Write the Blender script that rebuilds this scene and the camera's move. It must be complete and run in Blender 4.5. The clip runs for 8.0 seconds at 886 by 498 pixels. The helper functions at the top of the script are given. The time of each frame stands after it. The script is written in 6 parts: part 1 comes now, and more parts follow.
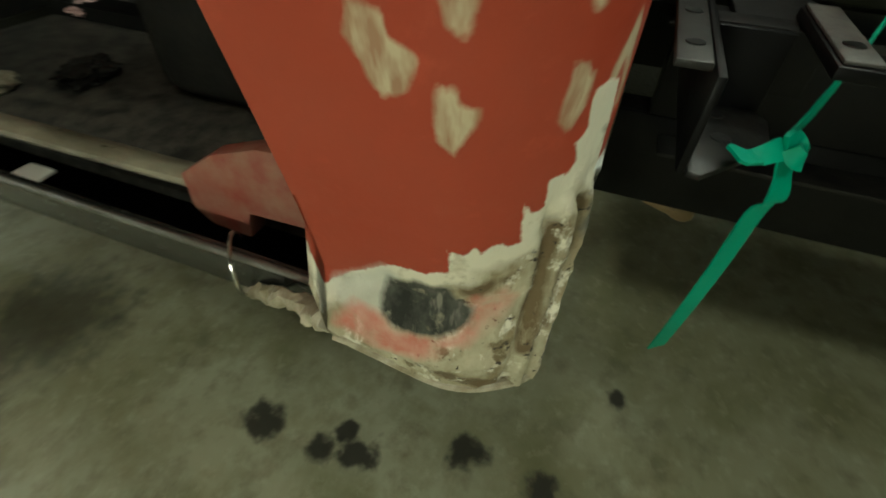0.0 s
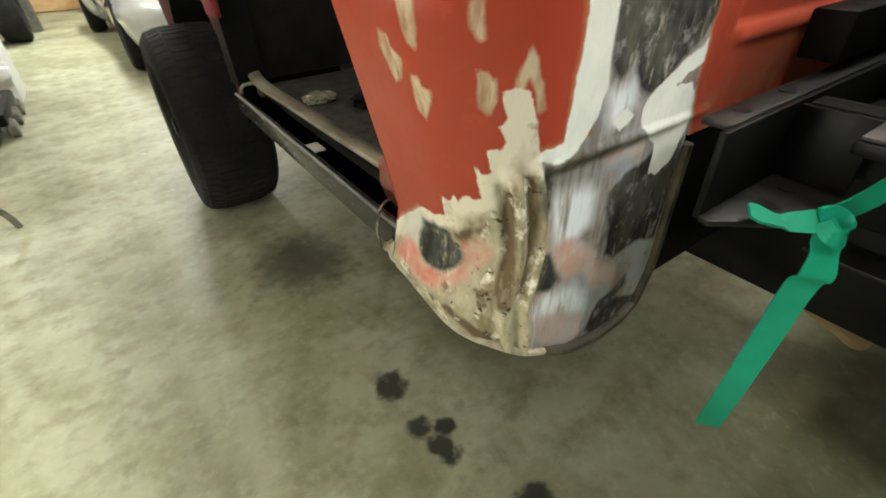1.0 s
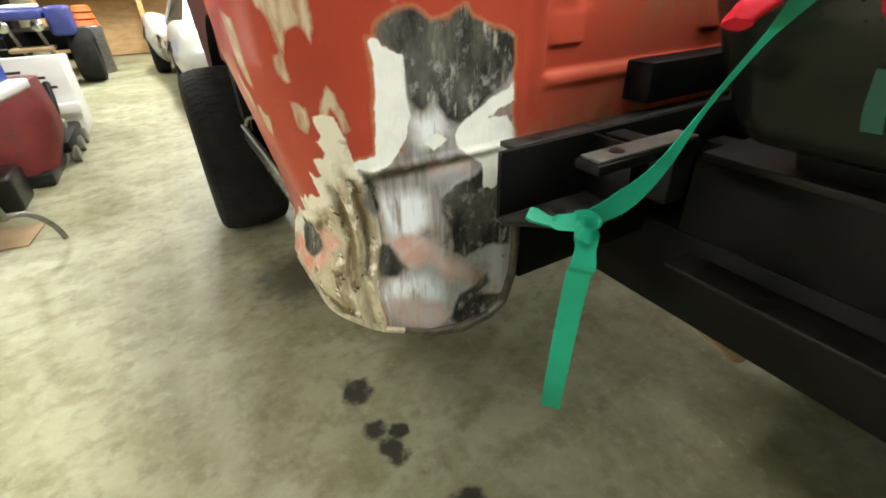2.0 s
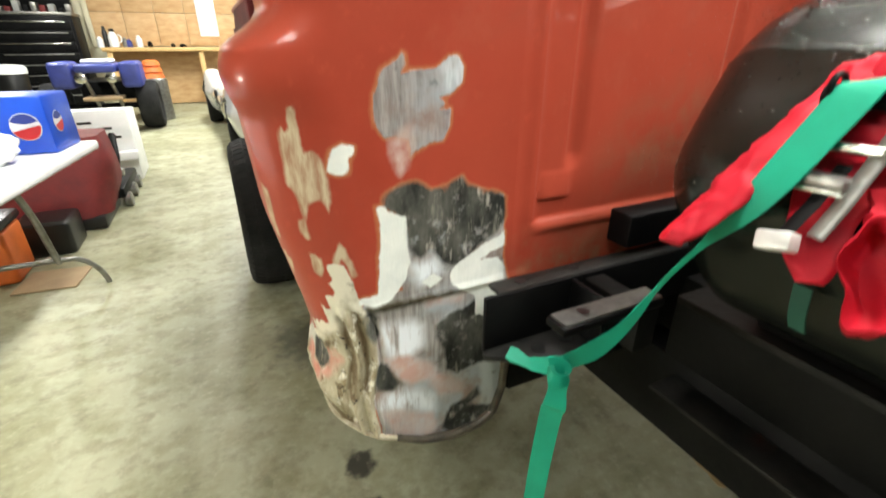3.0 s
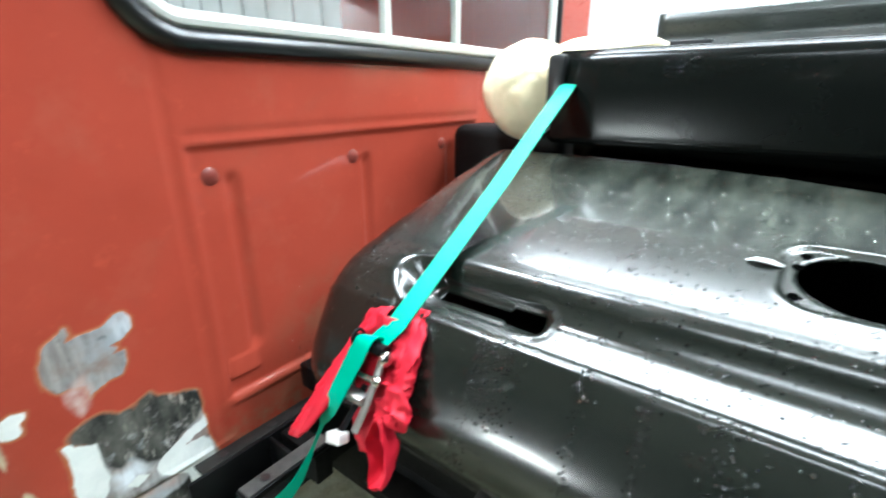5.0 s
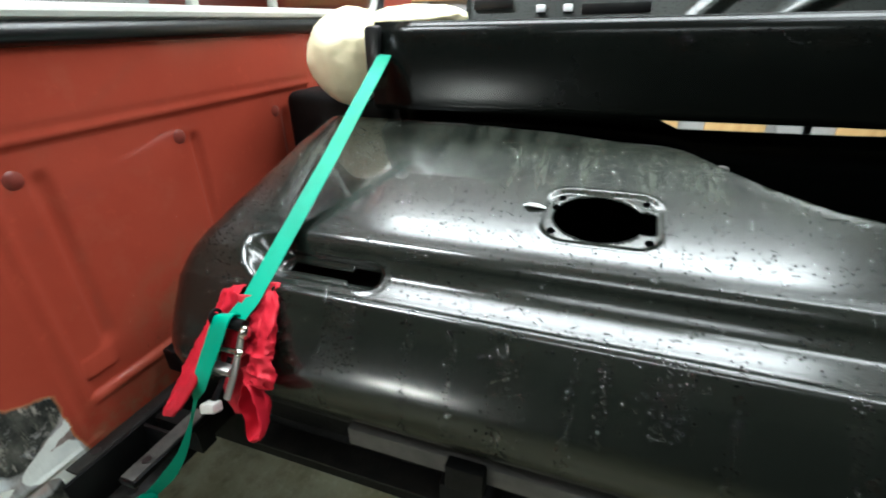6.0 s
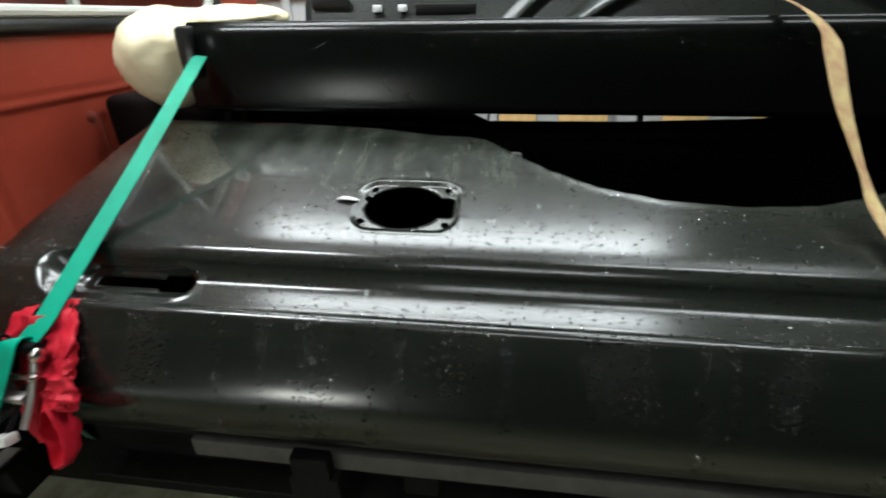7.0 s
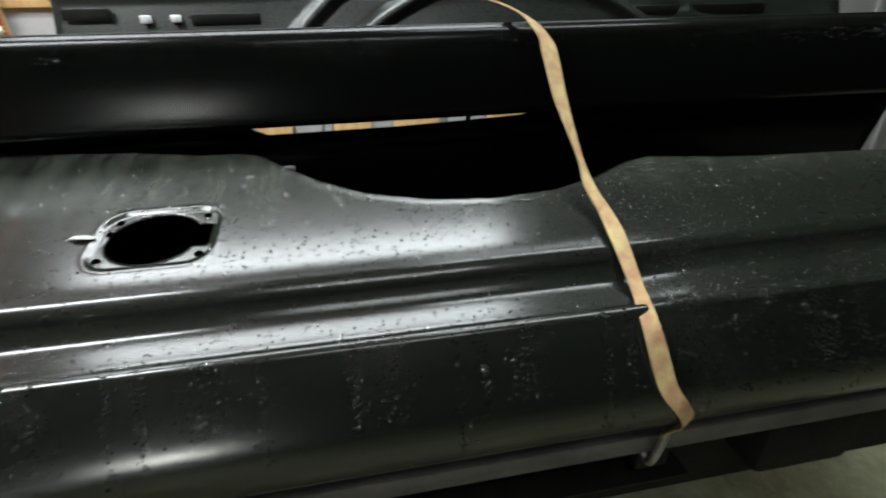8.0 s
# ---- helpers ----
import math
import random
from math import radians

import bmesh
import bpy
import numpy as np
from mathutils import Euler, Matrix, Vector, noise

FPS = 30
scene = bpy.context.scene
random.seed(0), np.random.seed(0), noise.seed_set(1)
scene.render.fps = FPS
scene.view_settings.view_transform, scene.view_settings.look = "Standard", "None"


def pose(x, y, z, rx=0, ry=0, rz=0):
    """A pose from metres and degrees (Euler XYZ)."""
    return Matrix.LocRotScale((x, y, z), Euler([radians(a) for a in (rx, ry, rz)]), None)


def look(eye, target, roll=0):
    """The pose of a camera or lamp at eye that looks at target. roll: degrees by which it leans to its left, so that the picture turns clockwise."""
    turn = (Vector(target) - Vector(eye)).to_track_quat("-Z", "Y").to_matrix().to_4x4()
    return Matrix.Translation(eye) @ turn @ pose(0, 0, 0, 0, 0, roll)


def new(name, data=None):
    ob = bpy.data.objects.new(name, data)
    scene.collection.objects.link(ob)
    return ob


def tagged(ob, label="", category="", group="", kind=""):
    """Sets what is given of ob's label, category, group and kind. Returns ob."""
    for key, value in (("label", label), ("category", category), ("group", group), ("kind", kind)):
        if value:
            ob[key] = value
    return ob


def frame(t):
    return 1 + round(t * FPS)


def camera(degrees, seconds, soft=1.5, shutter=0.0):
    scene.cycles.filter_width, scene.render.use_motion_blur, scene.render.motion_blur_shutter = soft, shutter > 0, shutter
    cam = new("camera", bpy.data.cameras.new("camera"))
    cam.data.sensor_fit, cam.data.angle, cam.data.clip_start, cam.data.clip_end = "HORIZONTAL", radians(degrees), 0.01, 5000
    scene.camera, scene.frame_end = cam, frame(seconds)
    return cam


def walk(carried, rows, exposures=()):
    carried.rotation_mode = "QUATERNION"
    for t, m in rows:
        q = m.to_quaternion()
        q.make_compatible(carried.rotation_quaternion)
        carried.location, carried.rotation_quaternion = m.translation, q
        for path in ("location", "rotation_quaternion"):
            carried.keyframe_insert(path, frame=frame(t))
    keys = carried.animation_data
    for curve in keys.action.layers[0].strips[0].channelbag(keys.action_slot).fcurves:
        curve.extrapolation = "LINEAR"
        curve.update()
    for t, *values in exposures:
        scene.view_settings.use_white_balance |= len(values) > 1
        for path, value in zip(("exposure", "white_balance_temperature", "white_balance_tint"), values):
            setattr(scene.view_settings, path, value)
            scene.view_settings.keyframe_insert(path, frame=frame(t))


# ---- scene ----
cam = camera(88.7, 8.0, soft=1.7, shutter=0.35)
PATH = [
    (0, (0.2219, 0.0082, 1.1753), (1.5761, 0.4943, -0.2139), 2.23),
    (0.5, (0.2009, -0.1201, 1.1963), (1.3592, 0.8985, -0.0768), -0.41),
    (1, (0.1927, -0.2508, 1.1897), (1.1188, 1.0938, 0.0346), -1.72),
    (1.5, (0.2654, -0.3542, 1.2042), (1.1384, 1.0759, 0.1120), -4.09),
    (1.7, (0.2908, -0.4240, 1.1990), (1.1611, 1.0327, 0.1403), -2.99),
    (2.8, (0.329, -0.543, 1.313), (1.115, 1.071, 0.432), -0.6),
    (3, (0.342, -0.536, 1.352), (1.131, 1.105, 0.525), 0.0),
    (3.5, (0.348, -0.557, 1.475), (1.161, 1.143, 0.805), 0.1),
    (4, (0.337, -0.633, 1.515), (1.293, 1.009, 0.889), 0.8),
    (4.5, (0.343, -0.717, 1.532), (1.519, 0.78, 0.916), 1.1),
    (5, (0.425, -0.773, 1.657), (1.921, 0.378, 0.997), -0.2),
    (5.2, (0.438, -0.794, 1.689), (1.991, 0.249, 0.983), -1.4),
    (6.3, (0.356, -0.909, 1.734), (2.06, -0.416, 0.811), -0.7),
    (6.5, (0.355, -0.94, 1.735), (2.078, -0.513, 0.814), -0.7),
    (7, (0.364, -1.037, 1.741), (2.127, -0.808, 0.824), -0.8),
    (7.5, (0.373, -1.136, 1.74), (2.153, -1.172, 0.828), -0.9),
    (8, (0.371, -1.222, 1.742), (2.132, -1.514, 0.839), -1.5),
]
K = 0.85  # metres for one unit of the plan
walk(cam, [(t, look(Vector(eye) * K, Vector(target) * K, roll)) for t, eye, target, roll in PATH],
     [(0.0, -0.50, 6450, -13), (0.5, -0.20, 6600, -3), (1.0, 0.2, 6400, 3), (1.7, 0.36, 6500, 4), (3.0, 0.45, 6350, 5), (3.5, 0.33, 6250, 4), (4.5, 0.36, 5750, 3), (5.2, 0.62, 5250, 2), (6.3, -0.62, 5700, 2), (8.0, -0.93, 5750, 4)])

# ---- light ----
world = bpy.data.worlds.new("world")
scene.world = world
world.use_nodes = True
world.node_tree.nodes["Background"].inputs[0].default_value = (0.8, 0.85, 0.9, 1)
world.node_tree.nodes["Background"].inputs[1].default_value = 0.002

# fluorescent fixtures under the ceiling: x, y, length, watts
TUBES = [(0.92, 0.68, 1.4, 140), (0.95, 5.7, 2.8, 90), (0.95, 9.4, 2.8, 168), (-2.4, 8.6, 1.5, 132), (2.20, -0.75, 2.8, 120), (-0.9, -1.3, 1.5, 30), (1.35, -2.3, 1.5, 34)]
CEIL = 3.75


# ---- materials ----
def node(nt, kind, **inputs):
    n = nt.nodes.new(kind)
    for key, value in inputs.items():
        n.inputs[key.replace("_", " ")].default_value = value
    return n


def mat(name, c1, c2=None, rough=0.6, metal=0.0, scale=6.0, fine=90.0, bump=0.15, rvar=0.12, coat=0.0, stretch=(1, 1, 1), spec=0.5, depth=0.004):
    """A surface whose colour wanders between c1 and c2 at a coarse scale, with a fine grain in gloss and relief."""
    m = bpy.data.materials.new(name)
    m.use_nodes = True
    nt = m.node_tree
    b = nt.nodes["Principled BSDF"]
    tc = nt.nodes.new("ShaderNodeTexCoord")
    mp = node(nt, "ShaderNodeMapping", Scale=stretch)
    nt.links.new(tc.outputs["Object"], mp.inputs["Vector"])
    n1 = node(nt, "ShaderNodeTexNoise", Scale=scale, Detail=6.0, Roughness=0.6)
    n2 = node(nt, "ShaderNodeTexNoise", Scale=fine, Detail=4.0, Roughness=0.65)
    for n in (n1, n2):
        nt.links.new(mp.outputs[0], n.inputs["Vector"])
    mix = nt.nodes.new("ShaderNodeMix")
    mix.data_type = "RGBA"
    mix.inputs[6].default_value = (*c1, 1)
    mix.inputs[7].default_value = (*(c2 or [0.75 * c for c in c1]), 1)
    ramp = node(nt, "ShaderNodeMapRange", From_Min=0.35, From_Max=0.65)
    nt.links.new(n1.outputs["Fac"], ramp.inputs["Value"])
    nt.links.new(ramp.outputs[0], mix.inputs[0])
    nt.links.new(mix.outputs[2], b.inputs["Base Color"])
    rr = node(nt, "ShaderNodeMapRange", To_Min=max(0.02, rough - rvar), To_Max=min(1.0, rough + rvar))
    nt.links.new(n2.outputs["Fac"], rr.inputs["Value"])
    nt.links.new(rr.outputs[0], b.inputs["Roughness"])
    if bump:
        bp = node(nt, "ShaderNodeBump", Strength=bump, Distance=depth)
        nt.links.new(n2.outputs["Fac"], bp.inputs["Height"])
        nt.links.new(bp.outputs[0], b.inputs["Normal"])
    b.inputs["Metallic"].default_value = metal
    b.inputs["Coat Weight"].default_value = coat
    b.inputs["Specular IOR Level"].default_value = spec
    return m


def glow(name, colour, strength):
    m = bpy.data.materials.new(name)
    m.use_nodes = True
    b = m.node_tree.nodes["Principled BSDF"]
    b.inputs["Base Color"].default_value = (*colour, 1)
    b.inputs["Emission Color"].default_value = (*colour, 1)
    b.inputs["Emission Strength"].default_value = strength
    return m


def glass(name, colour=(0.9, 0.95, 0.92), rough=0.02):
    m = bpy.data.materials.new(name)
    m.use_nodes = True
    b = m.node_tree.nodes["Principled BSDF"]
    b.inputs["Base Color"].default_value = (*colour, 1)
    b.inputs["Transmission Weight"].default_value = 1.0
    b.inputs["Roughness"].default_value = rough
    b.inputs["IOR"].default_value = 1.33
    return m


def cab_paint():
    """Red primer, worn through to filler, white primer and bare steel where the attributes say."""
    m = bpy.data.materials.new("worn_red_primer")
    m.use_nodes = True
    nt = m.node_tree
    b = nt.nodes["Principled BSDF"]
    b.inputs["Specular IOR Level"].default_value = 0.12
    b.inputs["Coat Weight"].default_value = 0.28
    b.inputs["Coat Roughness"].default_value = 0.05
    tc = nt.nodes.new("ShaderNodeTexCoord")

    def noise_at(scale, detail=5.0, stretch=(1, 1, 1)):
        mp = node(nt, "ShaderNodeMapping", Scale=stretch)
        nt.links.new(tc.outputs["Object"], mp.inputs["Vector"])
        n = node(nt, "ShaderNodeTexNoise", Scale=scale, Detail=detail, Roughness=0.62)
        nt.links.new(mp.outputs[0], n.inputs["Vector"])
        return n.outputs["Fac"]

    def ranged(socket, a, z, lo=0.0, hi=1.0):
        r = node(nt, "ShaderNodeMapRange", From_Min=a, From_Max=z, To_Min=lo, To_Max=hi)
        nt.links.new(socket, r.inputs["Value"])
        return r.outputs[0]

    def mixed(fac, a, z):
        x = nt.nodes.new("ShaderNodeMix")
        x.data_type = "RGBA"
        for i, v in ((6, a), (7, z)):
            if isinstance(v, tuple):
                x.inputs[i].default_value = (*v, 1)
            else:
                nt.links.new(v, x.inputs[i])
        nt.links.new(fac, x.inputs[0])
        return x.outputs[2]

    def maths(op, a, z):
        x = nt.nodes.new("ShaderNodeMath")
        x.operation = op
        for i, v in enumerate((a, z)):
            if isinstance(v, (int, float)):
                x.inputs[i].default_value = v
            else:
                nt.links.new(v, x.inputs[i])
        return x.outputs[0]

    big, mid, fine = noise_at(5), noise_at(38, 6), noise_at(220, 4)
    strokes = noise_at(90, 3, (1, 1, 0.22))
    wob = maths("MULTIPLY", maths("SUBTRACT", mid, 0.5), 0.007)
    jag = maths("ADD", maths("MULTIPLY", maths("SUBTRACT", noise_at(150, 3), 0.5), 0.003), maths("MULTIPLY", maths("SUBTRACT", strokes, 0.5), 0.008))

    def field(name):
        a = nt.nodes.new("ShaderNodeAttribute")
        a.attribute_name = name
        return maths("ADD", a.outputs["Fac"], maths("ADD", wob, jag))

    def mask(name, soft=0.0010):
        return ranged(field(name), -soft, soft)

    red = mixed(ranged(big, 0.35, 0.65), (0.37, 0.060, 0.034), (0.325, 0.049, 0.027))
    red = mixed(ranged(mid, 0.60, 0.80), red, (0.43, 0.072, 0.040))
    red = mixed(maths("MULTIPLY", ranged(noise_at(9, 6), 0.58, 0.74), 0.18), red, (0.47, 0.17, 0.11))
    dirt = nt.nodes.new("ShaderNodeAttribute")
    dirt.attribute_name = "m_dirt"
    red = mixed(maths("MULTIPLY", dirt.outputs["Fac"], ranged(noise_at(22, 6), 0.38, 0.60)), red, (0.25, 0.13, 0.075))
    brushed = noise_at(150, 3, (1, 1, 0.10))
    steel = mixed(ranged(brushed, 0.38, 0.66), (0.56, 0.54, 0.53), (0.30, 0.27, 0.26))
    steel = mixed(ranged(noise_at(11, 4), 0.48, 0.62), steel, (0.52, 0.56, 0.60))
    steel = mixed(ranged(noise_at(15, 6), 0.52, 0.66), steel, (0.40, 0.30, 0.26))
    steel = mixed(maths("MULTIPLY", ranged(noise_at(34, 6), 0.60, 0.70), 0.6), steel, (0.12, 0.11, 0.10))
    # pale brushed strokes: bare steel with its highlight put into the colour
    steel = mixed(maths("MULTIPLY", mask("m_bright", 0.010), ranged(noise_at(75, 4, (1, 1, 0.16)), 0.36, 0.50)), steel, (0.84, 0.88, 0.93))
    steel = mixed(maths("MULTIPLY", mask("m_grime", 0.005), ranged(noise_at(45, 5), 0.30, 0.50)), steel, (0.13, 0.11, 0.075))
    filler = mixed(ranged(noise_at(26, 6, (1, 1, 0.5)), 0.38, 0.62), (0.54, 0.50, 0.37), (0.31, 0.265, 0.175))
    filler = mixed(maths("MULTIPLY", ranged(noise_at(60, 5, (1, 1, 0.25)), 0.52, 0.64), 0.7), filler, (0.22, 0.17, 0.09))
    filler = mixed(maths("MULTIPLY", mask("m_grime", 0.0035), ranged(noise_at(70, 6, (1, 1, 0.4)), 0.30, 0.46, 0.2, 1.0)), filler, (0.14, 0.10, 0.055))
    filler = mixed(ranged(noise_at(55, 6, (1, 1, 0.6)), 0.56, 0.64), filler, (0.74, 0.71, 0.60))
    filler = mixed(ranged(noise_at(38, 7, (1, 1, 0.7)), 0.60, 0.66), filler, (0.16, 0.125, 0.07))
    filler = mixed(ranged(noise_at(110, 3), 0.64, 0.69), filler, (0.04, 0.032, 0.025))
    tan = mixed(ranged(strokes, 0.42, 0.60), (0.55, 0.46, 0.32), (0.38, 0.22, 0.14))
    dark = mixed(ranged(noise_at(26, 6, (1, 1, 0.5)), 0.40, 0.62), (0.022, 0.023, 0.021), (0.11, 0.11, 0.095))
    dark = mixed(ranged(strokes, 0.58, 0.70), dark, (0.20, 0.19, 0.16))
    dark = mixed(ranged(noise_at(48, 6, (1, 1, 0.35)), 0.60, 0.68), dark, (0.36, 0.34, 0.30))
    white = mixed(ranged(mid, 0.4, 0.7), (0.80, 0.82, 0.78), (0.70, 0.73, 0.70))
    pink = mixed(ranged(noise_at(24, 5), 0.38, 0.60), (0.54, 0.17, 0.13), (0.60, 0.34, 0.27))
    blush = mixed(ranged(noise_at(24, 5), 0.38, 0.60), (0.52, 0.32, 0.26), (0.56, 0.46, 0.42))
    filler = mixed(maths("MULTIPLY", ranged(field("m_edge"), 0.024, 0.012), ranged(noise_at(40, 4), 0.30, 0.45)), filler, (0.70, 0.66, 0.54))
    ms, mf, md, mw, mk, mt = mask("m_steel"), mask("m_filler"), mask("m_dark", 0.0035), mask("m_white"), mask("m_pink", 0.006), mask("m_tan", 0.0016)
    col = red
    for name in ("m_steel", "m_dark", "m_white"):
        col = mixed(maths("MULTIPLY", ranged(field(name), -0.0055, -0.002), 0.6), col, (0.44, 0.20, 0.09))
    col = mixed(ms, col, steel)
    col = mixed(mt, col, tan)
    col = mixed(mf, col, filler)
    col = mixed(maths("MULTIPLY", mask("m_pale", 0.006), 0.75), col, (0.56, 0.56, 0.50))
    col = mixed(maths("MULTIPLY", mk, ranged(noise_at(30, 5), 0.30, 0.50, 0.35, 0.9)), col, mixed(mf, blush, pink))
    col = mixed(maths("MULTIPLY", md, ranged(noise_at(58, 6), 0.34, 0.44, 0.6, 1.0)), col, dark)
    col = mixed(mw, col, white)
    nt.links.new(col, b.inputs["Base Color"])
    bare = maths("MULTIPLY", ms, maths("SUBTRACT", 1.0, maths("MAXIMUM", maths("MAXIMUM", mf, md), maths("MAXIMUM", mw, mk))))
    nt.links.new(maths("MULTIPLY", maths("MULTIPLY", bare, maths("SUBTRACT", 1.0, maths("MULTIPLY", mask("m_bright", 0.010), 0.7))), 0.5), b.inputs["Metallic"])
    rough = maths("ADD", maths("MULTIPLY", fine, 0.16), ranged(mid, 0.2, 0.8, 0.24, 0.40))
    rough = maths("ADD", rough, maths("MULTIPLY", maths("MAXIMUM", mf, md), 0.22))
    nt.links.new(rough, b.inputs["Roughness"])
    patch = maths("MAXIMUM", maths("MAXIMUM", ms, mf), mw)
    h = maths("ADD", maths("MULTIPLY", fine, 0.10), maths("MULTIPLY", maths("MULTIPLY", maths("ADD", mid, strokes), patch), 0.8))
    h = maths("ADD", h, maths("MULTIPLY", maths("MULTIPLY", noise_at(85, 5), maths("MAXIMUM", mf, md)), 0.9))
    h = maths("SUBTRACT", h, maths("MULTIPLY", patch, 0.5))
    bp = node(nt, "ShaderNodeBump", Strength=0.55, Distance=0.0020)
    nt.links.new(h, bp.inputs["Height"])
    nt.links.new(bp.outputs[0], b.inputs["Normal"])
    return m


def panel_black():
    """Satin black primer on pressed steel, with faint pale dried runs near the upper edge."""
    m = mat("satin_black_primer", (0.0055, 0.0068, 0.0055), (0.0090, 0.0108, 0.0085), rough=0.21, scale=3, fine=260, bump=0.0, rvar=0.04)
    nt = m.node_tree
    b = nt.nodes["Principled BSDF"]
    b.inputs["Specular IOR Level"].default_value = 0.5
    tc = nt.nodes.new("ShaderNodeTexCoord")
    mp = node(nt, "ShaderNodeMapping", Scale=(1.0, 4.6, 1.0), Rotation=(0, 0, 0.55))
    nt.links.new(tc.outputs["Object"], mp.inputs["Vector"])
    n = node(nt, "ShaderNodeTexNoise", Scale=7.0, Detail=6.0, Roughness=0.6)
    nt.links.new(mp.outputs[0], n.inputs["Vector"])
    a = nt.nodes.new("ShaderNodeAttribute")
    a.attribute_name = "m_runs"
    r = node(nt, "ShaderNodeMapRange", From_Min=0.34, From_Max=0.60)
    nt.links.new(n.outputs["Fac"], r.inputs["Value"])
    f = nt.nodes.new("ShaderNodeMath")
    f.operation = "MULTIPLY"
    grain = node(nt, "ShaderNodeTexNoise", Scale=34.0, Detail=5.0, Roughness=0.7)
    nt.links.new(mp.outputs[0], grain.inputs["Vector"])
    gr = node(nt, "ShaderNodeMapRange", From_Min=0.36, From_Max=0.60, To_Min=0.35)
    nt.links.new(grain.outputs["Fac"], gr.inputs["Value"])
    fg = nt.nodes.new("ShaderNodeMath")
    fg.operation = "MULTIPLY"
    nt.links.new(r.outputs[0], fg.inputs[0])
    nt.links.new(gr.outputs[0], fg.inputs[1])
    nt.links.new(fg.outputs[0], f.inputs[0])
    nt.links.new(a.outputs["Fac"], f.inputs[1])
    wet = nt.nodes.new("ShaderNodeAttribute")
    wet.attribute_name = "m_wet"
    nt.links.new(wet.outputs["Fac"], b.inputs["Coat Weight"])
    b.inputs["Coat Roughness"].default_value = 0.05
    old = b.inputs["Base Color"].links[0].from_socket
    x = nt.nodes.new("ShaderNodeMix")
    x.data_type = "RGBA"
    x.inputs[7].default_value = (0.038, 0.042, 0.033, 1)
    nt.links.new(old, x.inputs[6])
    nt.links.new(f.outputs[0], x.inputs[0])
    nt.links.new(x.outputs[2], b.inputs["Base Color"])
    return m


M_CAB = cab_paint()
M_PANEL = panel_black()
M_RAIL = mat("satin_black_rail", (0.0020, 0.0025, 0.0021), (0.0032, 0.0040, 0.0034), rough=0.22, scale=3, bump=0.0, rvar=0.04, spec=0.13)
M_RIM = mat("filler_smeared_steel", (0.52, 0.47, 0.36), (0.24, 0.20, 0.12), rough=0.45, scale=45, bump=0.4)
M_RIMDARK = mat("worn_dark_steel", (0.025, 0.024, 0.022), (0.12, 0.10, 0.07), rough=0.45, scale=40, bump=0.3)
M_RED = mat("red_primer", (0.37, 0.060, 0.034), (0.325, 0.049, 0.027), rough=0.3, scale=5, spec=0.2)
M_BOLT = mat("dark_red_bolt", (0.26, 0.050, 0.034), (0.16, 0.030, 0.022), rough=0.35, scale=30)
M_DARK = mat("black_frame_paint", (0.0035, 0.0035, 0.0040), (0.007, 0.007, 0.007), rough=0.42, scale=9, bump=0.03, spec=0.08)
M_WORN = mat("worn_black_flange", (0.006, 0.006, 0.006), (0.020, 0.019, 0.017), rough=0.40, scale=26, bump=0.15, spec=0.2)
# cab red with the gusset's shade and greyish reflection put into the colour
M_SHADERED = mat("shaded_dull_red", (0.27, 0.060, 0.042), (0.30, 0.15, 0.11), rough=0.45, scale=28, bump=0.3)
M_ROCKER = mat("scuffed_black_rocker", (0.010, 0.010, 0.010), (0.030, 0.029, 0.026), rough=0.24, scale=16, bump=0.12, stretch=(1, 0.3, 1))
# dead black that stands for the dark inside holes and the sill gap
M_VOID = mat("dead_black", (0.0008, 0.0008, 0.0008), rough=1.0, bump=0.0, spec=0.0)
M_SOOT = mat("soot_black_steel", (0.002, 0.002, 0.002), (0.006, 0.006, 0.0055), rough=0.65, scale=12, bump=0.1, spec=0.15)
M_SCUFF = mat("scuffed_sill_paint", (0.42, 0.39, 0.29), (0.16, 0.145, 0.10), rough=0.32, metal=0.35, scale=22, fine=120, bump=0.25, stretch=(1, 0.3, 1))
M_DUST = mat("dusty_steel", (0.024, 0.023, 0.021), (0.085, 0.080, 0.072), rough=0.7, scale=30, bump=0.3)
M_DIRTY = mat("dirty_black", (0.005, 0.005, 0.0045), (0.013, 0.012, 0.010), rough=0.55, scale=20, bump=0.3, spec=0.2)
M_GRIT = mat("gritty_cab_floor", (0.008, 0.008, 0.007), (0.075, 0.070, 0.058), rough=0.6, scale=26, fine=140, bump=0.5)
M_RUBBER = mat("tyre_rubber", (0.010, 0.010, 0.011), (0.022, 0.022, 0.022), rough=0.78, scale=10, bump=0.4, spec=0.25)
M_GASKET = mat("black_rubber_gasket", (0.006, 0.006, 0.006), rough=0.35, scale=20)
M_WHITE = mat("white_enamel", (0.78, 0.78, 0.74), (0.68, 0.68, 0.63), rough=0.35)
M_PLASTIC = mat("white_plastic", (0.82, 0.83, 0.84), (0.74, 0.75, 0.76), rough=0.45, fine=300, bump=0.1)
M_CHROME = mat("zinc_plated_steel", (0.62, 0.62, 0.60), (0.42, 0.41, 0.38), rough=0.22, metal=1.0, scale=30)
M_STEEL = mat("dull_steel", (0.30, 0.30, 0.29), (0.20, 0.19, 0.17), rough=0.4, metal=0.85, scale=25)
M_TAB = mat("bare_zinc", (0.72, 0.72, 0.70), rough=0.45, metal=0.5, scale=30)
M_GREEN = mat("green_webbing", (0.014, 0.32, 0.200), (0.010, 0.25, 0.152), rough=0.55, scale=12, fine=900, bump=0.2, depth=0.001, spec=0.3)
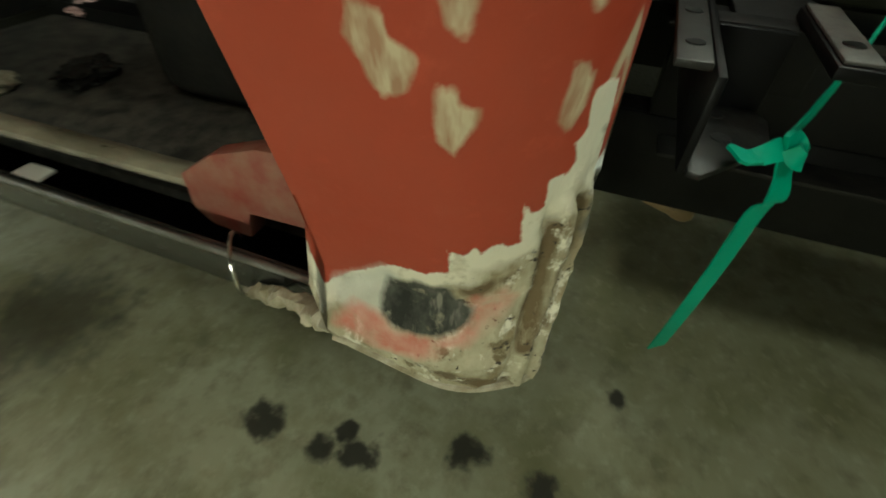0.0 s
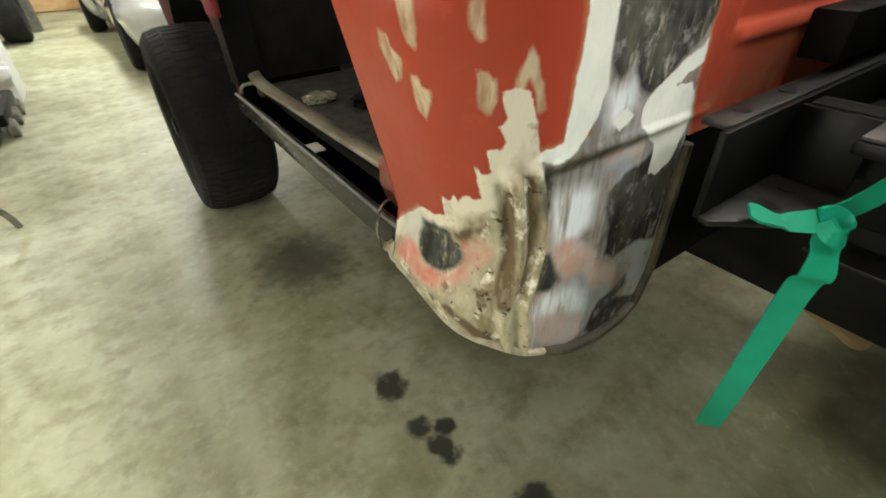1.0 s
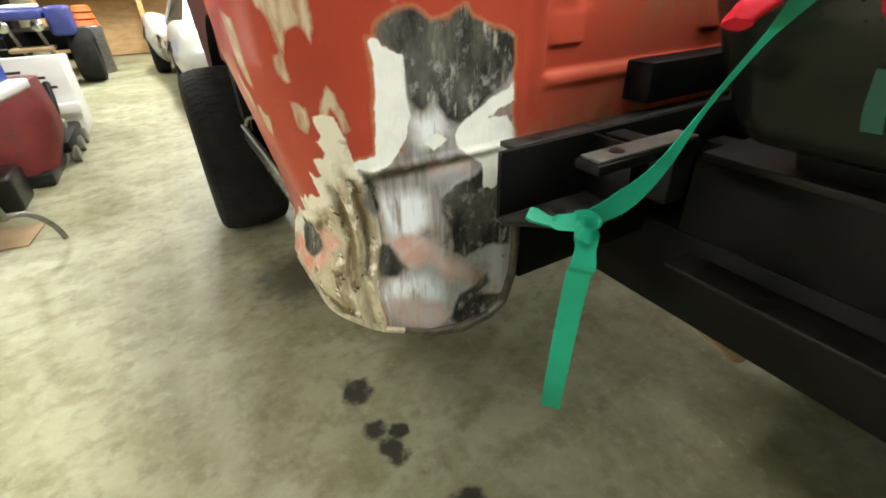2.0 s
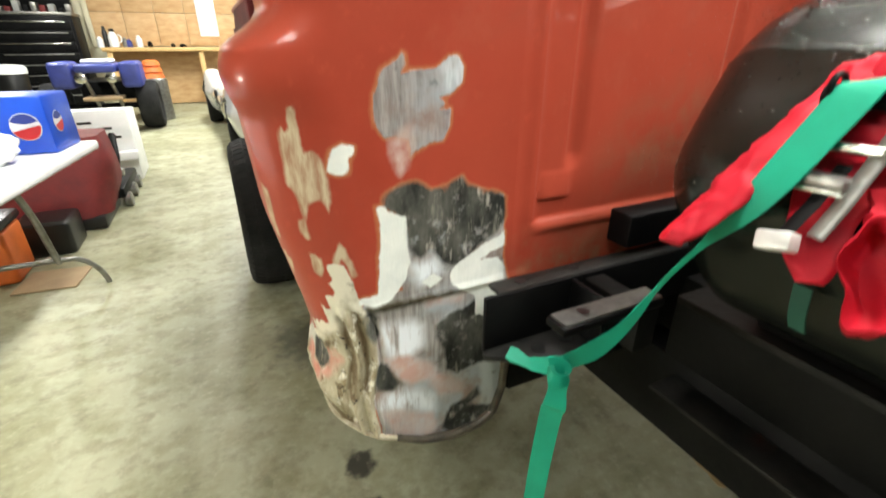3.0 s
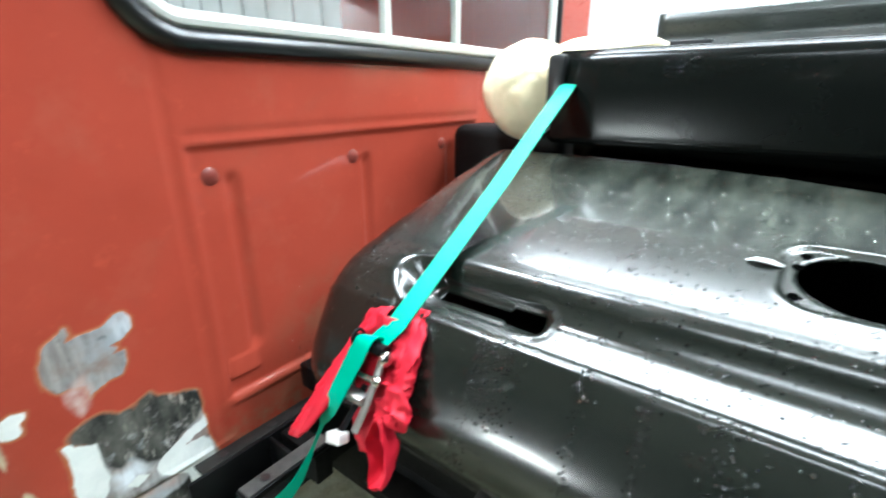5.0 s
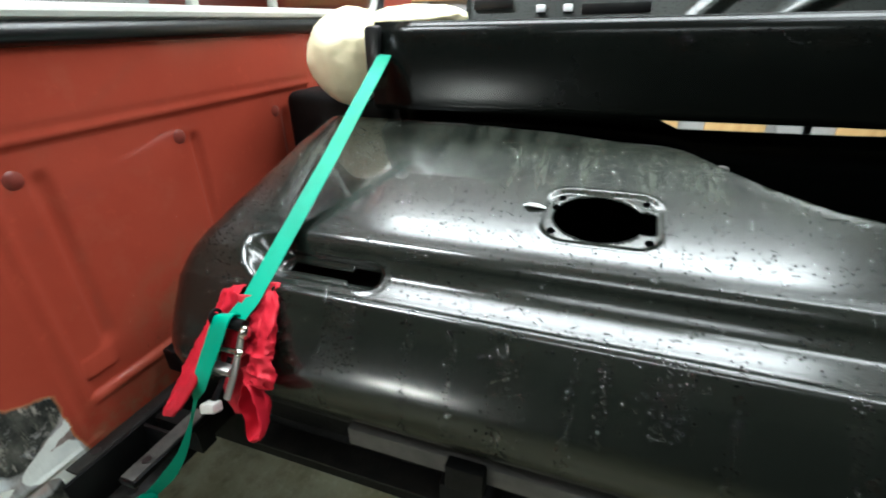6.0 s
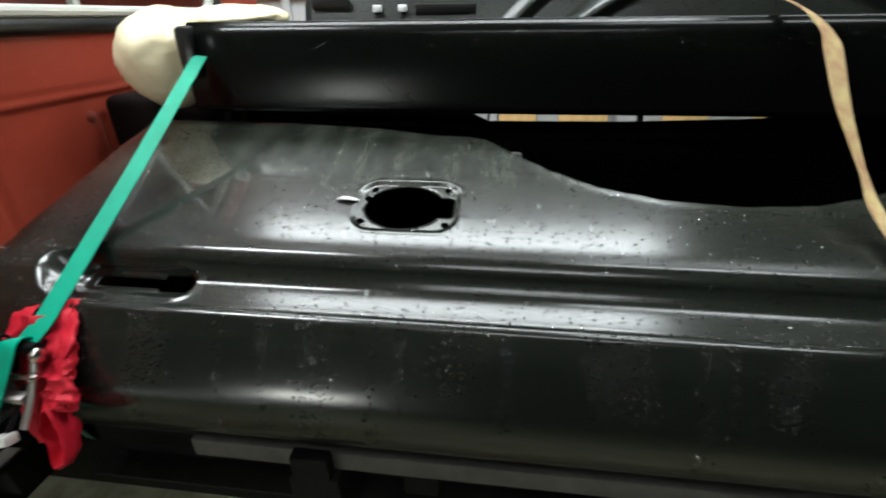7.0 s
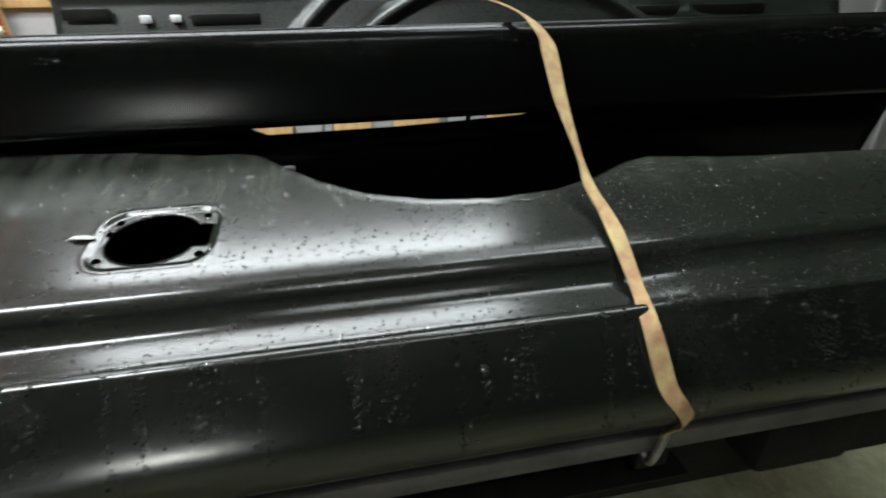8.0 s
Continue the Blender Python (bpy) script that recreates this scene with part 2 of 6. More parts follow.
# the same green webbing, darkened for the piece in the sleeve's shade
M_SHADEGREEN = mat("shaded_green_webbing", (0.008, 0.07, 0.045), (0.006, 0.05, 0.032), rough=0.7, scale=20, fine=900, bump=0.2, depth=0.001)
M_YELLOW = mat("dirty_yellow_webbing", (0.56, 0.45, 0.20), (0.38, 0.20, 0.11), rough=0.7, scale=34, fine=500, bump=0.4)
M_CLOTH = mat("red_nylon", (0.47, 0.008, 0.024), (0.37, 0.006, 0.018), rough=0.6, scale=14, fine=900, bump=0.1, depth=0.001, spec=0.25)
M_CLOTHPALE = mat("faded_pink_cloth", (0.50, 0.34, 0.33), (0.40, 0.26, 0.25), rough=0.8, scale=14)
M_FOAM = mat("cream_foam_wrap", (0.86, 0.77, 0.52), (0.78, 0.67, 0.42), rough=0.36, scale=14, fine=60, bump=0.35, coat=0.25)
M_CARTON = mat("blue_carton", (0.012, 0.075, 0.52), (0.010, 0.06, 0.44), rough=0.35, scale=9, bump=0.05)
M_LOGO_W = mat("carton_white_print", (0.75, 0.75, 0.76), rough=0.4, bump=0.0)
M_LOGO_R = mat("carton_red_print", (0.55, 0.03, 0.03), rough=0.4, bump=0.0)
M_LOGO_B = mat("carton_dark_blue_print", (0.008, 0.025, 0.22), rough=0.4, bump=0.0)
M_MAROON = mat("dark_red_fabric", (0.15, 0.012, 0.012), (0.10, 0.009, 0.010), rough=0.7, scale=10, bump=0.3)
M_ORANGE = mat("orange_plastic", (0.70, 0.16, 0.03), rough=0.45)
M_BLUE = mat("blue_enamel", (0.045, 0.06, 0.28), (0.03, 0.04, 0.18), rough=0.4)
M_WOOD = mat("pegboard_wood", (0.62, 0.42, 0.22), (0.48, 0.29, 0.13), rough=0.6, scale=4, stretch=(1, 1, 3), fine=50)
M_LUMBER = mat("pine_lumber", (0.60, 0.40, 0.17), (0.50, 0.31, 0.12), rough=0.65, scale=9, stretch=(3, 3, 0.6))
M_WALL = mat("cream_wall_paint", (0.66, 0.62, 0.46), (0.60, 0.56, 0.40), rough=0.7, scale=3)
# very dark brown; on the walls it stands for the lack of light there
M_DIM = mat("dim_brown", (0.022, 0.019, 0.015), (0.015, 0.012, 0.009), rough=0.8, scale=3)
M_CEIL = mat("white_ceiling_board", (0.52, 0.51, 0.45), (0.45, 0.44, 0.38), rough=0.8, scale=2)
M_BLOCK = mat("white_block_wall", (0.50, 0.50, 0.51), (0.43, 0.43, 0.43), rough=0.75, scale=6, bump=0.4)
# bed side black made greyer, for the light on the standing one
M_GREYBLACK = mat("greyed_black_paint", (0.010, 0.013, 0.011), (0.018, 0.021, 0.017), rough=0.30, scale=5, fine=200, bump=0.02)
M_DULL = mat("weathered_grey_board", (0.085, 0.08, 0.072), (0.05, 0.048, 0.043), rough=0.8, scale=12)
M_GREY = mat("grey_board", (0.36, 0.36, 0.35), (0.28, 0.28, 0.27), rough=0.7)
M_CARD = mat("brown_cardboard", (0.36, 0.26, 0.15), (0.28, 0.19, 0.11), rough=0.8)
M_CARWHITE = mat("white_car_paint", (0.62, 0.62, 0.60), (0.55, 0.55, 0.53), rough=0.18, coat=0.6, bump=0.0)
M_GLASS = glass("window_glass")
M_WATER = glass("water", (0.95, 0.97, 0.97), 0.06)
M_WATER.node_tree.nodes["Principled BSDF"].inputs["IOR"].default_value = 1.6
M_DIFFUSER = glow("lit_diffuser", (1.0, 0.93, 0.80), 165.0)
M_TUBE = glow("fluorescent_tube", (1.0, 0.96, 0.86), 9.0)


def concrete():
    m = mat("stained_concrete", (0.40, 0.40, 0.285), (0.32, 0.317, 0.218), rough=0.5, scale=1.6, fine=140, bump=0.12, rvar=0.14)
    nt = m.node_tree
    b = nt.nodes["Principled BSDF"]
    old = b.inputs["Base Color"].links[0].from_socket
    tc = nt.nodes.new("ShaderNodeTexCoord")

    def layer(base, scale, a, z, colour, amount, detail=5.0):
        n = node(nt, "ShaderNodeTexNoise", Scale=scale, Detail=detail, Roughness=0.62)
        nt.links.new(tc.outputs["Object"], n.inputs["Vector"])
        r = node(nt, "ShaderNodeMapRange", From_Min=a, From_Max=z, To_Max=amount)
        nt.links.new(n.outputs["Fac"], r.inputs["Value"])
        x = nt.nodes.new("ShaderNodeMix")
        x.data_type = "RGBA"
        x.inputs[7].default_value = (*colour, 1)
        nt.links.new(base, x.inputs[6])
        nt.links.new(r.outputs[0], x.inputs[0])
        return x.outputs[2]

    c = layer(old, 1.1, 0.44, 0.66, (0.175, 0.168, 0.080), 0.6)
    c = layer(c, 2.6, 0.46, 0.70, (0.185, 0.178, 0.090), 0.75)
    c = layer(c, 5.5, 0.48, 0.68, (0.175, 0.170, 0.085), 0.8)
    c = layer(c, 12.0, 0.50, 0.70, (0.13, 0.12, 0.07), 0.6)
    c = layer(c, 30.0, 0.54, 0.70, (0.46, 0.45, 0.33), 0.35)
    c = layer(c, 60.0, 0.62, 0.75, (0.22, 0.21, 0.14), 0.25)
    # oil spots
    for x, y, r in ((0.574, 0.614, 0.054), (0.566, 0.445, 0.038), (0.59, 0.350, 0.050), (0.598, 1.45, 0.15), (0.695, 0.09, 0.05), (0.675, -0.105, 0.045), (0.99, -0.255, 0.028), (0.63, 0.40, 0.030)):
        d = nt.nodes.new("ShaderNodeVectorMath")
        d.operation = "DISTANCE"
        d.inputs[1].default_value = (x * K, y * K, 0)
        n = node(nt, "ShaderNodeTexNoise", Scale=22.0, Detail=4.0)
        nt.links.new(tc.outputs["Object"], n.inputs["Vector"])
        s = nt.nodes.new("ShaderNodeMath")
        s.operation = "MULTIPLY_ADD"
        s.inputs[1].default_value = r * 1.9
        nt.links.new(tc.outputs["Object"], d.inputs[0])
        nt.links.new(n.outputs["Fac"], s.inputs[0])
        nt.links.new(d.outputs["Value"], s.inputs[2])
        f = node(nt, "ShaderNodeMapRange", From_Min=r * 1.45, From_Max=r * (2.05 if r < 0.09 else 2.8), To_Min=0.95 if r < 0.09 else 0.72, To_Max=0.0)
        f.interpolation_type = "SMOOTHSTEP"
        nt.links.new(s.outputs[0], f.inputs["Value"])
        x2 = nt.nodes.new("ShaderNodeMix")
        x2.data_type = "RGBA"
        x2.inputs[7].default_value = (0.025, 0.023, 0.018, 1)
        nt.links.new(c, x2.inputs[6])
        nt.links.new(f.outputs[0], x2.inputs[0])
        c = x2.outputs[2]
    nt.links.new(c, b.inputs["Base Color"])
    return m


M_FLOOR = concrete()

# ---- mesh tools; all in plan units ----
BASE = {}


def thing(name, base, label, category, group="", kind=""):
    ob = new(name)
    ob.location = Vector(base) * K
    BASE[ob] = Vector(base)
    return tagged(ob, label, category, group, kind)


def finish(name, bm, material, base, smooth):
    for v in bm.verts:
        v.co = (v.co - base) * K
    bmesh.ops.recalc_face_normals(bm, faces=bm.faces) if len(bm.faces) < 20000 else None
    me = bpy.data.meshes.new(name)
    bm.to_mesh(me)
    bm.free()
    me.materials.append(material)
    if smooth:
        me.shade_smooth()
        me.set_sharp_from_angle(angle=radians(smooth))
    return me


def part(name, bm, material, parent, label="", smooth=35):
    """Links a bmesh as one mesh object under a thing or a part."""
    base = BASE[parent]
    ob = new(name, finish(name, bm, material, base, smooth))
    ob.parent = parent
    BASE[ob] = base
    return tagged(ob, label)


def solo(name, bm, material, base, label, category, group="", kind="", smooth=35):
    ob = new(name, finish(name, bm, material, Vector(base), smooth))
    ob.location = Vector(base) * K
    BASE[ob] = Vector(base)
    return tagged(ob, label, category, group, kind)


def box(lo, hi, bevel=0.0, bm=None, seg=2):
    bm = bm or bmesh.new()
    one = bmesh.ops.create_cube(bm, size=1.0)["verts"]
    lo, hi = Vector(lo), Vector(hi)
    for v in one:
        v.co = Vector([lo[i] + (v.co[i] + 0.5) * (hi[i] - lo[i]) for i in range(3)])
    if bevel:
        edges = list({e for v in one for e in v.link_edges})
        bmesh.ops.bevel(bm, geom=edges, offset=bevel, segments=seg, affect="EDGES", profile=0.5)
    return bm


def tube(points, radius, bm=None, sides=12, closed=False, flat=1.0, taper=None):
    """A round bar along a path of points."""
    bm = bm or bmesh.new()
    pts = [Vector(p) for p in points]
    n, rings, up = len(pts), [], None
    for i, p in enumerate(pts):
        a = pts[(i - 1) % n] if closed or i else p
        b = pts[(i + 1) % n] if closed or i < n - 1 else p
        d = (b - a).normalized()
        if up is None:
            up = Vector((0, 0, 1)) if abs(d.z) < 0.9 else Vector((1, 0, 0))
        side = d.cross(up).normalized()
        up = side.cross(d).normalized()
        r = radius * (taper[i] if taper else 1)
        rings.append([bm.verts.new(p + (side * math.cos(w) + up * flat * math.sin(w)) * r) for w in [2 * math.pi * k / sides for k in range(sides)]])
    for i in range(n if closed else n - 1):
        r0, r1 = rings[i], rings[(i + 1) % n]
        for k in range(sides):
            bm.faces.new((r0[k], r0[(k + 1) % sides], r1[(k + 1) % sides], r1[k]))
    if not closed:
        bm.faces.new(rings[0][::-1]), bm.faces.new(rings[-1])
    return bm


def smooth_path(points, steps=6):
    """A curve through the points."""
    pts = [Vector(p) for p in points]
    out = []
    for i in range(len(pts) - 1):
        p0, p1, p2, p3 = pts[max(i - 1, 0)], pts[i], pts[i + 1], pts[min(i + 2, len(pts) - 1)]
        for k in range(steps):
            t = k / steps
            out.append(0.5 * (2 * p1 + (p2 - p0) * t + (2 * p0 - 5 * p1 + 4 * p2 - p3) * t**2 + (3 * p1 - p0 - 3 * p2 + p3) * t**3))
    return out + [pts[-1]]


def ribbon(points, sides, width, thick=0.002, bm=None):
    """A webbing strap along a path; sides: the direction across it at each point."""
    bm = bm or bmesh.new()
    pts, n = [Vector(p) for p in points], len(points)
    rows = []
    for i, p in enumerate(pts):
        d = (pts[min(i + 1, n - 1)] - pts[max(i - 1, 0)]).normalized()
        s = Vector(sides[i])
        s = (s - d * s.dot(d)).normalized()
        w = width[i] if isinstance(width, (list, tuple)) else width
        u = d.cross(s) * thick / 2
        rows.append([bm.verts.new(p + s * k * w / 2 + u * j) for k, j in ((-1, 1), (0, 1.15), (1, 1), (1, -1), (0, -0.85), (-1, -1))])
    for a, b in zip(rows, rows[1:]):
        for k in range(6):
            bm.faces.new((a[k], a[(k + 1) % 6], b[(k + 1) % 6], b[k]))
    bm.faces.new(rows[0][::-1]), bm.faces.new(rows[-1])
    return bm


def lathe(profile, centre, axis="x", seg=48, bm=None):
    """Turns (along, radius) pairs round an axis."""
    bm = bm or bmesh.new()
    c, rings = Vector(centre), []
    for a, r in profile:
        ring = []
        for k in range(seg):
            w = 2 * math.pi * k / seg
            p = {"x": (a, r * math.cos(w), r * math.sin(w)), "y": (r * math.cos(w), a, r * math.sin(w)), "z": (r * math.cos(w), r * math.sin(w), a)}[axis]
            ring.append(bm.verts.new(c + Vector(p)))
        rings.append(ring)
    for r0, r1 in zip(rings, rings[1:]):
        for k in range(seg):
            bm.faces.new((r0[k], r0[(k + 1) % seg], r1[(k + 1) % seg], r1[k]))
    bm.faces.new(rings[0][::-1]), bm.faces.new(rings[-1])
    return bm


def lathe_ring(centre, radius, thick):
    """A hoop that leans back, as a steering wheel does."""
    pts = []
    for k in range(36):
        w = 2 * math.pi * k / 36
        pts.append(Vector(centre) + Vector((radius * math.cos(w), radius * math.sin(w) * 0.55, radius * math.sin(w) * 0.83)))
    return tube(pts, thick, closed=True, sides=8)


def lerp_table(table, x):
    xs, ys = zip(*table)
    return float(np.interp(x, xs, ys))


def bump_fn(d, w):
    """1 at d = 0, falling smoothly to 0 at |d| = w."""
    k = min(abs(d) / w, 1.0)
    return (1 - k * k) ** 2


def ramp_fn(x, a, b):
    k = min(max((x - a) / (b - a), 0.0), 1.0)
    return k * k * (3 - 2 * k)


# ---- the garage ----
X0, X1, Y0, Y1 = -5.0, 3.75, -6.5, 12.9
solo("floor", box((X0, Y0, -0.15), (X1, Y1, 0)), M_FLOOR, (0, 0, 0), "oil-stained bare concrete garage floor", "floor", kind="structure", smooth=0)
solo("ceiling", box((X0, Y0, CEIL), (X1, Y1, CEIL + 0.1)), M_CEIL, (0, 0, CEIL), "pale board garage ceiling", "ceiling", kind="structure", smooth=0)
# west and south walls: assumed, their darkness put into the colour
solo("wall_west", box((X0 - 0.15, Y0, 0), (X0, Y1, CEIL)), M_DIM, (X0, 0, 0), "garage side wall, coloured dark to stand for the unlit side", "wall", kind="structure", smooth=0)
solo("wall_south", box((X0, Y0 - 0.15, 0), (X1, Y0, CEIL)), M_DIM, (0, Y0, 0), "garage end wall, coloured dark as if unlit", "wall", kind="structure", smooth=0)
solo("wall_north", box((X0, Y1, 0), (X1, Y1 + 0.15, CEIL)), M_WALL, (0, Y1, 0), "cream painted wall behind the workbench", "wall", kind="structure", smooth=0)
solo("trim", box((X0, Y1 - 0.10, 2.86), (X1, Y1, 3.02), 0.01), M_WALL, (0, Y1, 2.86), "cream painted ledge along the garage wall", "trim", kind="structure")
wall_e = solo("wall_east", box((X1, Y0, 0), (X1 + 0.15, Y1, CEIL)), M_BLOCK, (X1, 0, 0), "white ribbed metal garage wall", "wall", kind="structure", smooth=0)


def fixture(x, y, length, watts):
    t = thing("ceiling_light", (x, y, CEIL), "white fluorescent strip light on the ceiling", "ceiling light", "garage strip lights")
    part("housing", box((x - 0.20, y - length / 2, CEIL - 0.07), (x + 0.20, y + length / 2, CEIL - 0.002), 0.01), M_WHITE, t)
    for dx in (-0.12, 0.12):
        part("tube", tube([(x + dx, y - length / 2 + 0.04, CEIL - 0.10), (x + dx, y + length / 2 - 0.04, CEIL - 0.10)], 0.02), M_TUBE, t)
    lamp = bpy.data.lights.new("strip_lamp", "AREA")
    lamp.shape, lamp.size, lamp.size_y = "RECTANGLE", 0.40 * K, length * K
    lamp.energy, lamp.color = watts, (1.0, 0.965, 0.90)
    ob = new("strip_lamp", lamp)
    ob.location = Vector((x, y, CEIL - 0.14)) * K


for x, y, length, watts in TUBES:
    fixture(x, y, length, watts)

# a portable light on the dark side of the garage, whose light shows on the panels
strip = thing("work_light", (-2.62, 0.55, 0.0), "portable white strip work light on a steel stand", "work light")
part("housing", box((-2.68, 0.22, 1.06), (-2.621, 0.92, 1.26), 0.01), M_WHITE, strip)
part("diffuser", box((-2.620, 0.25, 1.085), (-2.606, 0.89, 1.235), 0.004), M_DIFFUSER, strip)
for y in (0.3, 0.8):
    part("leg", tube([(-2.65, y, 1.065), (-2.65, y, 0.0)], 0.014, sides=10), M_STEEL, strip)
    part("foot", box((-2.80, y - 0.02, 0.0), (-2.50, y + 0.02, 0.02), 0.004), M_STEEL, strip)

# ---- the truck cab ----
SIDE = [(0.70, 0.035), (0.78, 0.03), (0.84, 0.013), (0.91, 0.026), (0.98, 0.014), (1.07, -0.006), (1.14, -0.022), (1.28, -0.034), (1.345, -0.036), (1.38, -0.022), (1.42, -0.014),
        (1.46, -0.023), (1.50, -0.017), (1.535, 0.000), (1.575, 0.024), (1.64, 0.056), (1.75, 0.095), (2.1, 0.17)]
CORNER, RAD, DOOR_Y = 0.49, 0.09, 0.18


def plan_at(u, z):
    """The cab's skin: u runs along the rear wall as x, then round the corner to the door."""
    arc = RAD * math.pi / 2
    if u >= CORNER:
        x, y = u, 0.0
    elif u > CORNER - arc:
        w = (CORNER - u) / RAD
        x, y = CORNER - RAD * math.sin(w), RAD * (1 - math.cos(w))
    else:
        x, y = CORNER - RAD, RAD + (CORNER - arc - u)
    x += lerp_table(SIDE, z) * ramp_fn(0.58 - u, 0.0, 0.18)
    return x, y


def filler_top(u):
    return lerp_table([(0.25, 0.88), (0.32, 0.942), (0.40, 0.982), (0.43, 1.03), (0.48, 1.08)], u)


JOINT = [(0.76, 0.464), (0.85, 0.471), (0.90, 0.475), (0.95, 0.479), (0.98, 0.477), (1.02, 0.470)]


def relief(u, z):
    """Depth of the pressings in the rear wall; positive is inwards."""
    d = 0.0
    if u > 0.6:
        d += 0.003 * bump_fn(u - 0.733, 0.016) * ramp_fn(z, 1.0, 1.06)
        d += 0.008 * min(ramp_fn(u, 0.750, 0.768), ramp_fn(z, 1.093, 1.101), ramp_fn(1.576 - z, 0.0, 0.013))
        d += 0.002 * bump_fn(z - 1.590, 0.014) * ramp_fn(u, 0.745, 0.765)
        d -= 0.004 * bump_fn(z - 1.084, 0.012) * ramp_fn(u, 0.752, 0.766)
        for rib in (0.828, 1.150, 1.472):
            d += 0.009 * bump_fn(u - rib, 0.020) * ramp_fn(z, 1.165, 1.20) * ramp_fn(-z, -1.53, -1.50)
            # the square foot at the end of each rib leans back
            d -= 0.0065 * min(ramp_fn(0.030 - abs(u - rib + 0.032), 0.0, 0.006), ramp_fn(0.023 - abs(z - 1.151), 0.0, 0.005)) * (1.0 - (z - 1.128) / 0.060)
    else:
        d += 0.030 * bump_fn(z - 1.393, 0.045) * ramp_fn(0.49 - u, 0.0, 0.10)
        d -= 0.012 * bump_fn(z - 1.315, 0.05) * ramp_fn(0.49 - u, 0.0, 0.10)
    if z < 1.03 and u < 0.75:
        # the lower patch lies under the upper sheet's edge, and a bead of filler runs down its joint
        d += 0.0045 * ramp_fn(1.006 - z, 0.0, 0.007) * ramp_fn(u, 0.478, 0.486) * (1 - ramp_fn(u, 0.67, 0.70))
        d -= 0.002 * bump_fn(z - 1.010, 0.008) * ramp_fn(u, 0.478, 0.49)
        joint = lerp_table(JOINT, z)
        if u < joint:
            p = Vector((u, z, 0.0))
            d -= (0.0026 * noise.noise(p * 42) + 0.0016 * noise.noise(p * 95) + 0.0022 * max(0, noise.noise(Vector((u * 70, z * 12, 3))))) * ramp_fn(filler_top(u) - z, 0.0, 0.02)
        low = ramp_fn(1.02 - z, 0.0, 0.02)
        d += (0.0045 * bump_fn(u - joint - 0.007, 0.007) - 0.0060 * bump_fn(u - joint + 0.005, 0.009) + 0.0035 * bump_fn(u - joint + 0.018, 0.007) - 0.0055 * bump_fn(u - joint + 0.030, 0.010) + 0.0040 * bump_fn(u - joint + 0.045, 0.008)) * low
    return d


def bottom(u):
    if u > 0.717:
        return 0.985
    edge = lerp_table([(0.2, 0.83), (0.27, 0.825), (0.34, 0.793), (0.42, 0.778), (0.49, 0.757), (0.56, 0.726), (0.62, 0.712), (0.67, 0.716), (0.70, 0.735), (0.717, 0.79)], u)
    return edge


WIN = (0.70, 2.10, 1.735, 2.12, 0.09)  # x0, x1, z0, z1, corner radius


def win_out(x, z, grow=0.0):
    """Distance outside the window's rounded rectangle."""
    x0, x1, z0, z1, r = WIN
    qx = abs(x - (x0 + x1) / 2) - (x1 - x0) / 2 - grow + r + grow
    qz = abs(z - (z0 + z1) / 2) - (z1 - z0) / 2 - grow + r + grow
    return math.hypot(max(qx, 0), max(qz, 0)) + min(max(qx, qz), 0) - r - grow


# bare patches on the cab's corner as outlines in (u, z)
STEEL = [[(0.524, 1.312), (0.528, 1.324), (0.538, 1.331), (0.550, 1.341), (0.552, 1.332), (0.549, 1.320), (0.562, 1.322), (0.574, 1.323), (0.592, 1.327), (0.608, 1.337), (0.619, 1.337), (0.628, 1.325), (0.626, 1.310), (0.613, 1.297),
          (0.595, 1.290), (0.603, 1.284), (0.594, 1.275), (0.610, 1.276), (0.609, 1.253), (0.599, 1.237), (0.579, 1.235), (0.563, 1.226), (0.556, 1.220), (0.553, 1.241), (0.537, 1.248), (0.527, 1.247), (0.519, 1.259), (0.517, 1.277), (0.518, 1.297)],
         [(0.535, 1.18), (0.70, 1.15), (0.703, 1.05), (0.719, 0.99), (0.745, 0.95), (0.745, 0.70), (0.472, 0.70), (0.470, 1.02), (0.535, 1.03)]]
DARK = [[(0.520, 1.169), (0.529, 1.178), (0.549, 1.188), (0.565, 1.185), (0.584, 1.173), (0.608, 1.179), (0.628, 1.185), (0.639, 1.173), (0.659, 1.164), (0.681, 1.158), (0.704, 1.147), (0.705, 1.116), (0.698, 1.100), (0.675, 1.084), (0.655, 1.072),
         (0.640, 1.060), (0.618, 1.048), (0.602, 1.057), (0.592, 1.070), (0.581, 1.085), (0.568, 1.074), (0.556, 1.080), (0.547, 1.094), (0.546, 1.125), (0.535, 1.145), (0.520, 1.155)],
        [(0.589, 0.951), (0.602, 0.962), (0.615, 0.968), (0.640, 0.972), (0.662, 0.985), (0.708, 0.985), (0.712, 0.900), (0.708, 0.845), (0.680, 0.852), (0.655, 0.850), (0.630, 0.844), (0.608, 0.860), (0.604, 0.900), (0.590, 0.929)]]
DARK += [[(0.608, 0.762), (0.620, 0.778), (0.647, 0.784), (0.669, 0.802), (0.676, 0.780), (0.650, 0.766), (0.690, 0.752), (0.708, 0.756), (0.714, 0.800), (0.745, 0.832), (0.745, 0.70), (0.62, 0.70), (0.600, 0.735)],
[(0.316, 0.924), (0.340, 0.931), (0.362, 0.930), (0.369, 0.917), (0.382, 0.908), (0.380, 0.895), (0.370, 0.884), (0.353, 0.871), (0.327, 0.868), (0.309, 0.879), (0.308, 0.900)],
         [(0.469, 1.002), (0.483, 1.006), (0.494, 0.989), (0.491, 0.958), (0.480, 0.949), (0.468, 0.970)], [(0.473, 0.910), (0.496, 0.905), (0.520, 0.859), (0.506, 0.851), (0.479, 0.859), (0.471, 0.874)]]
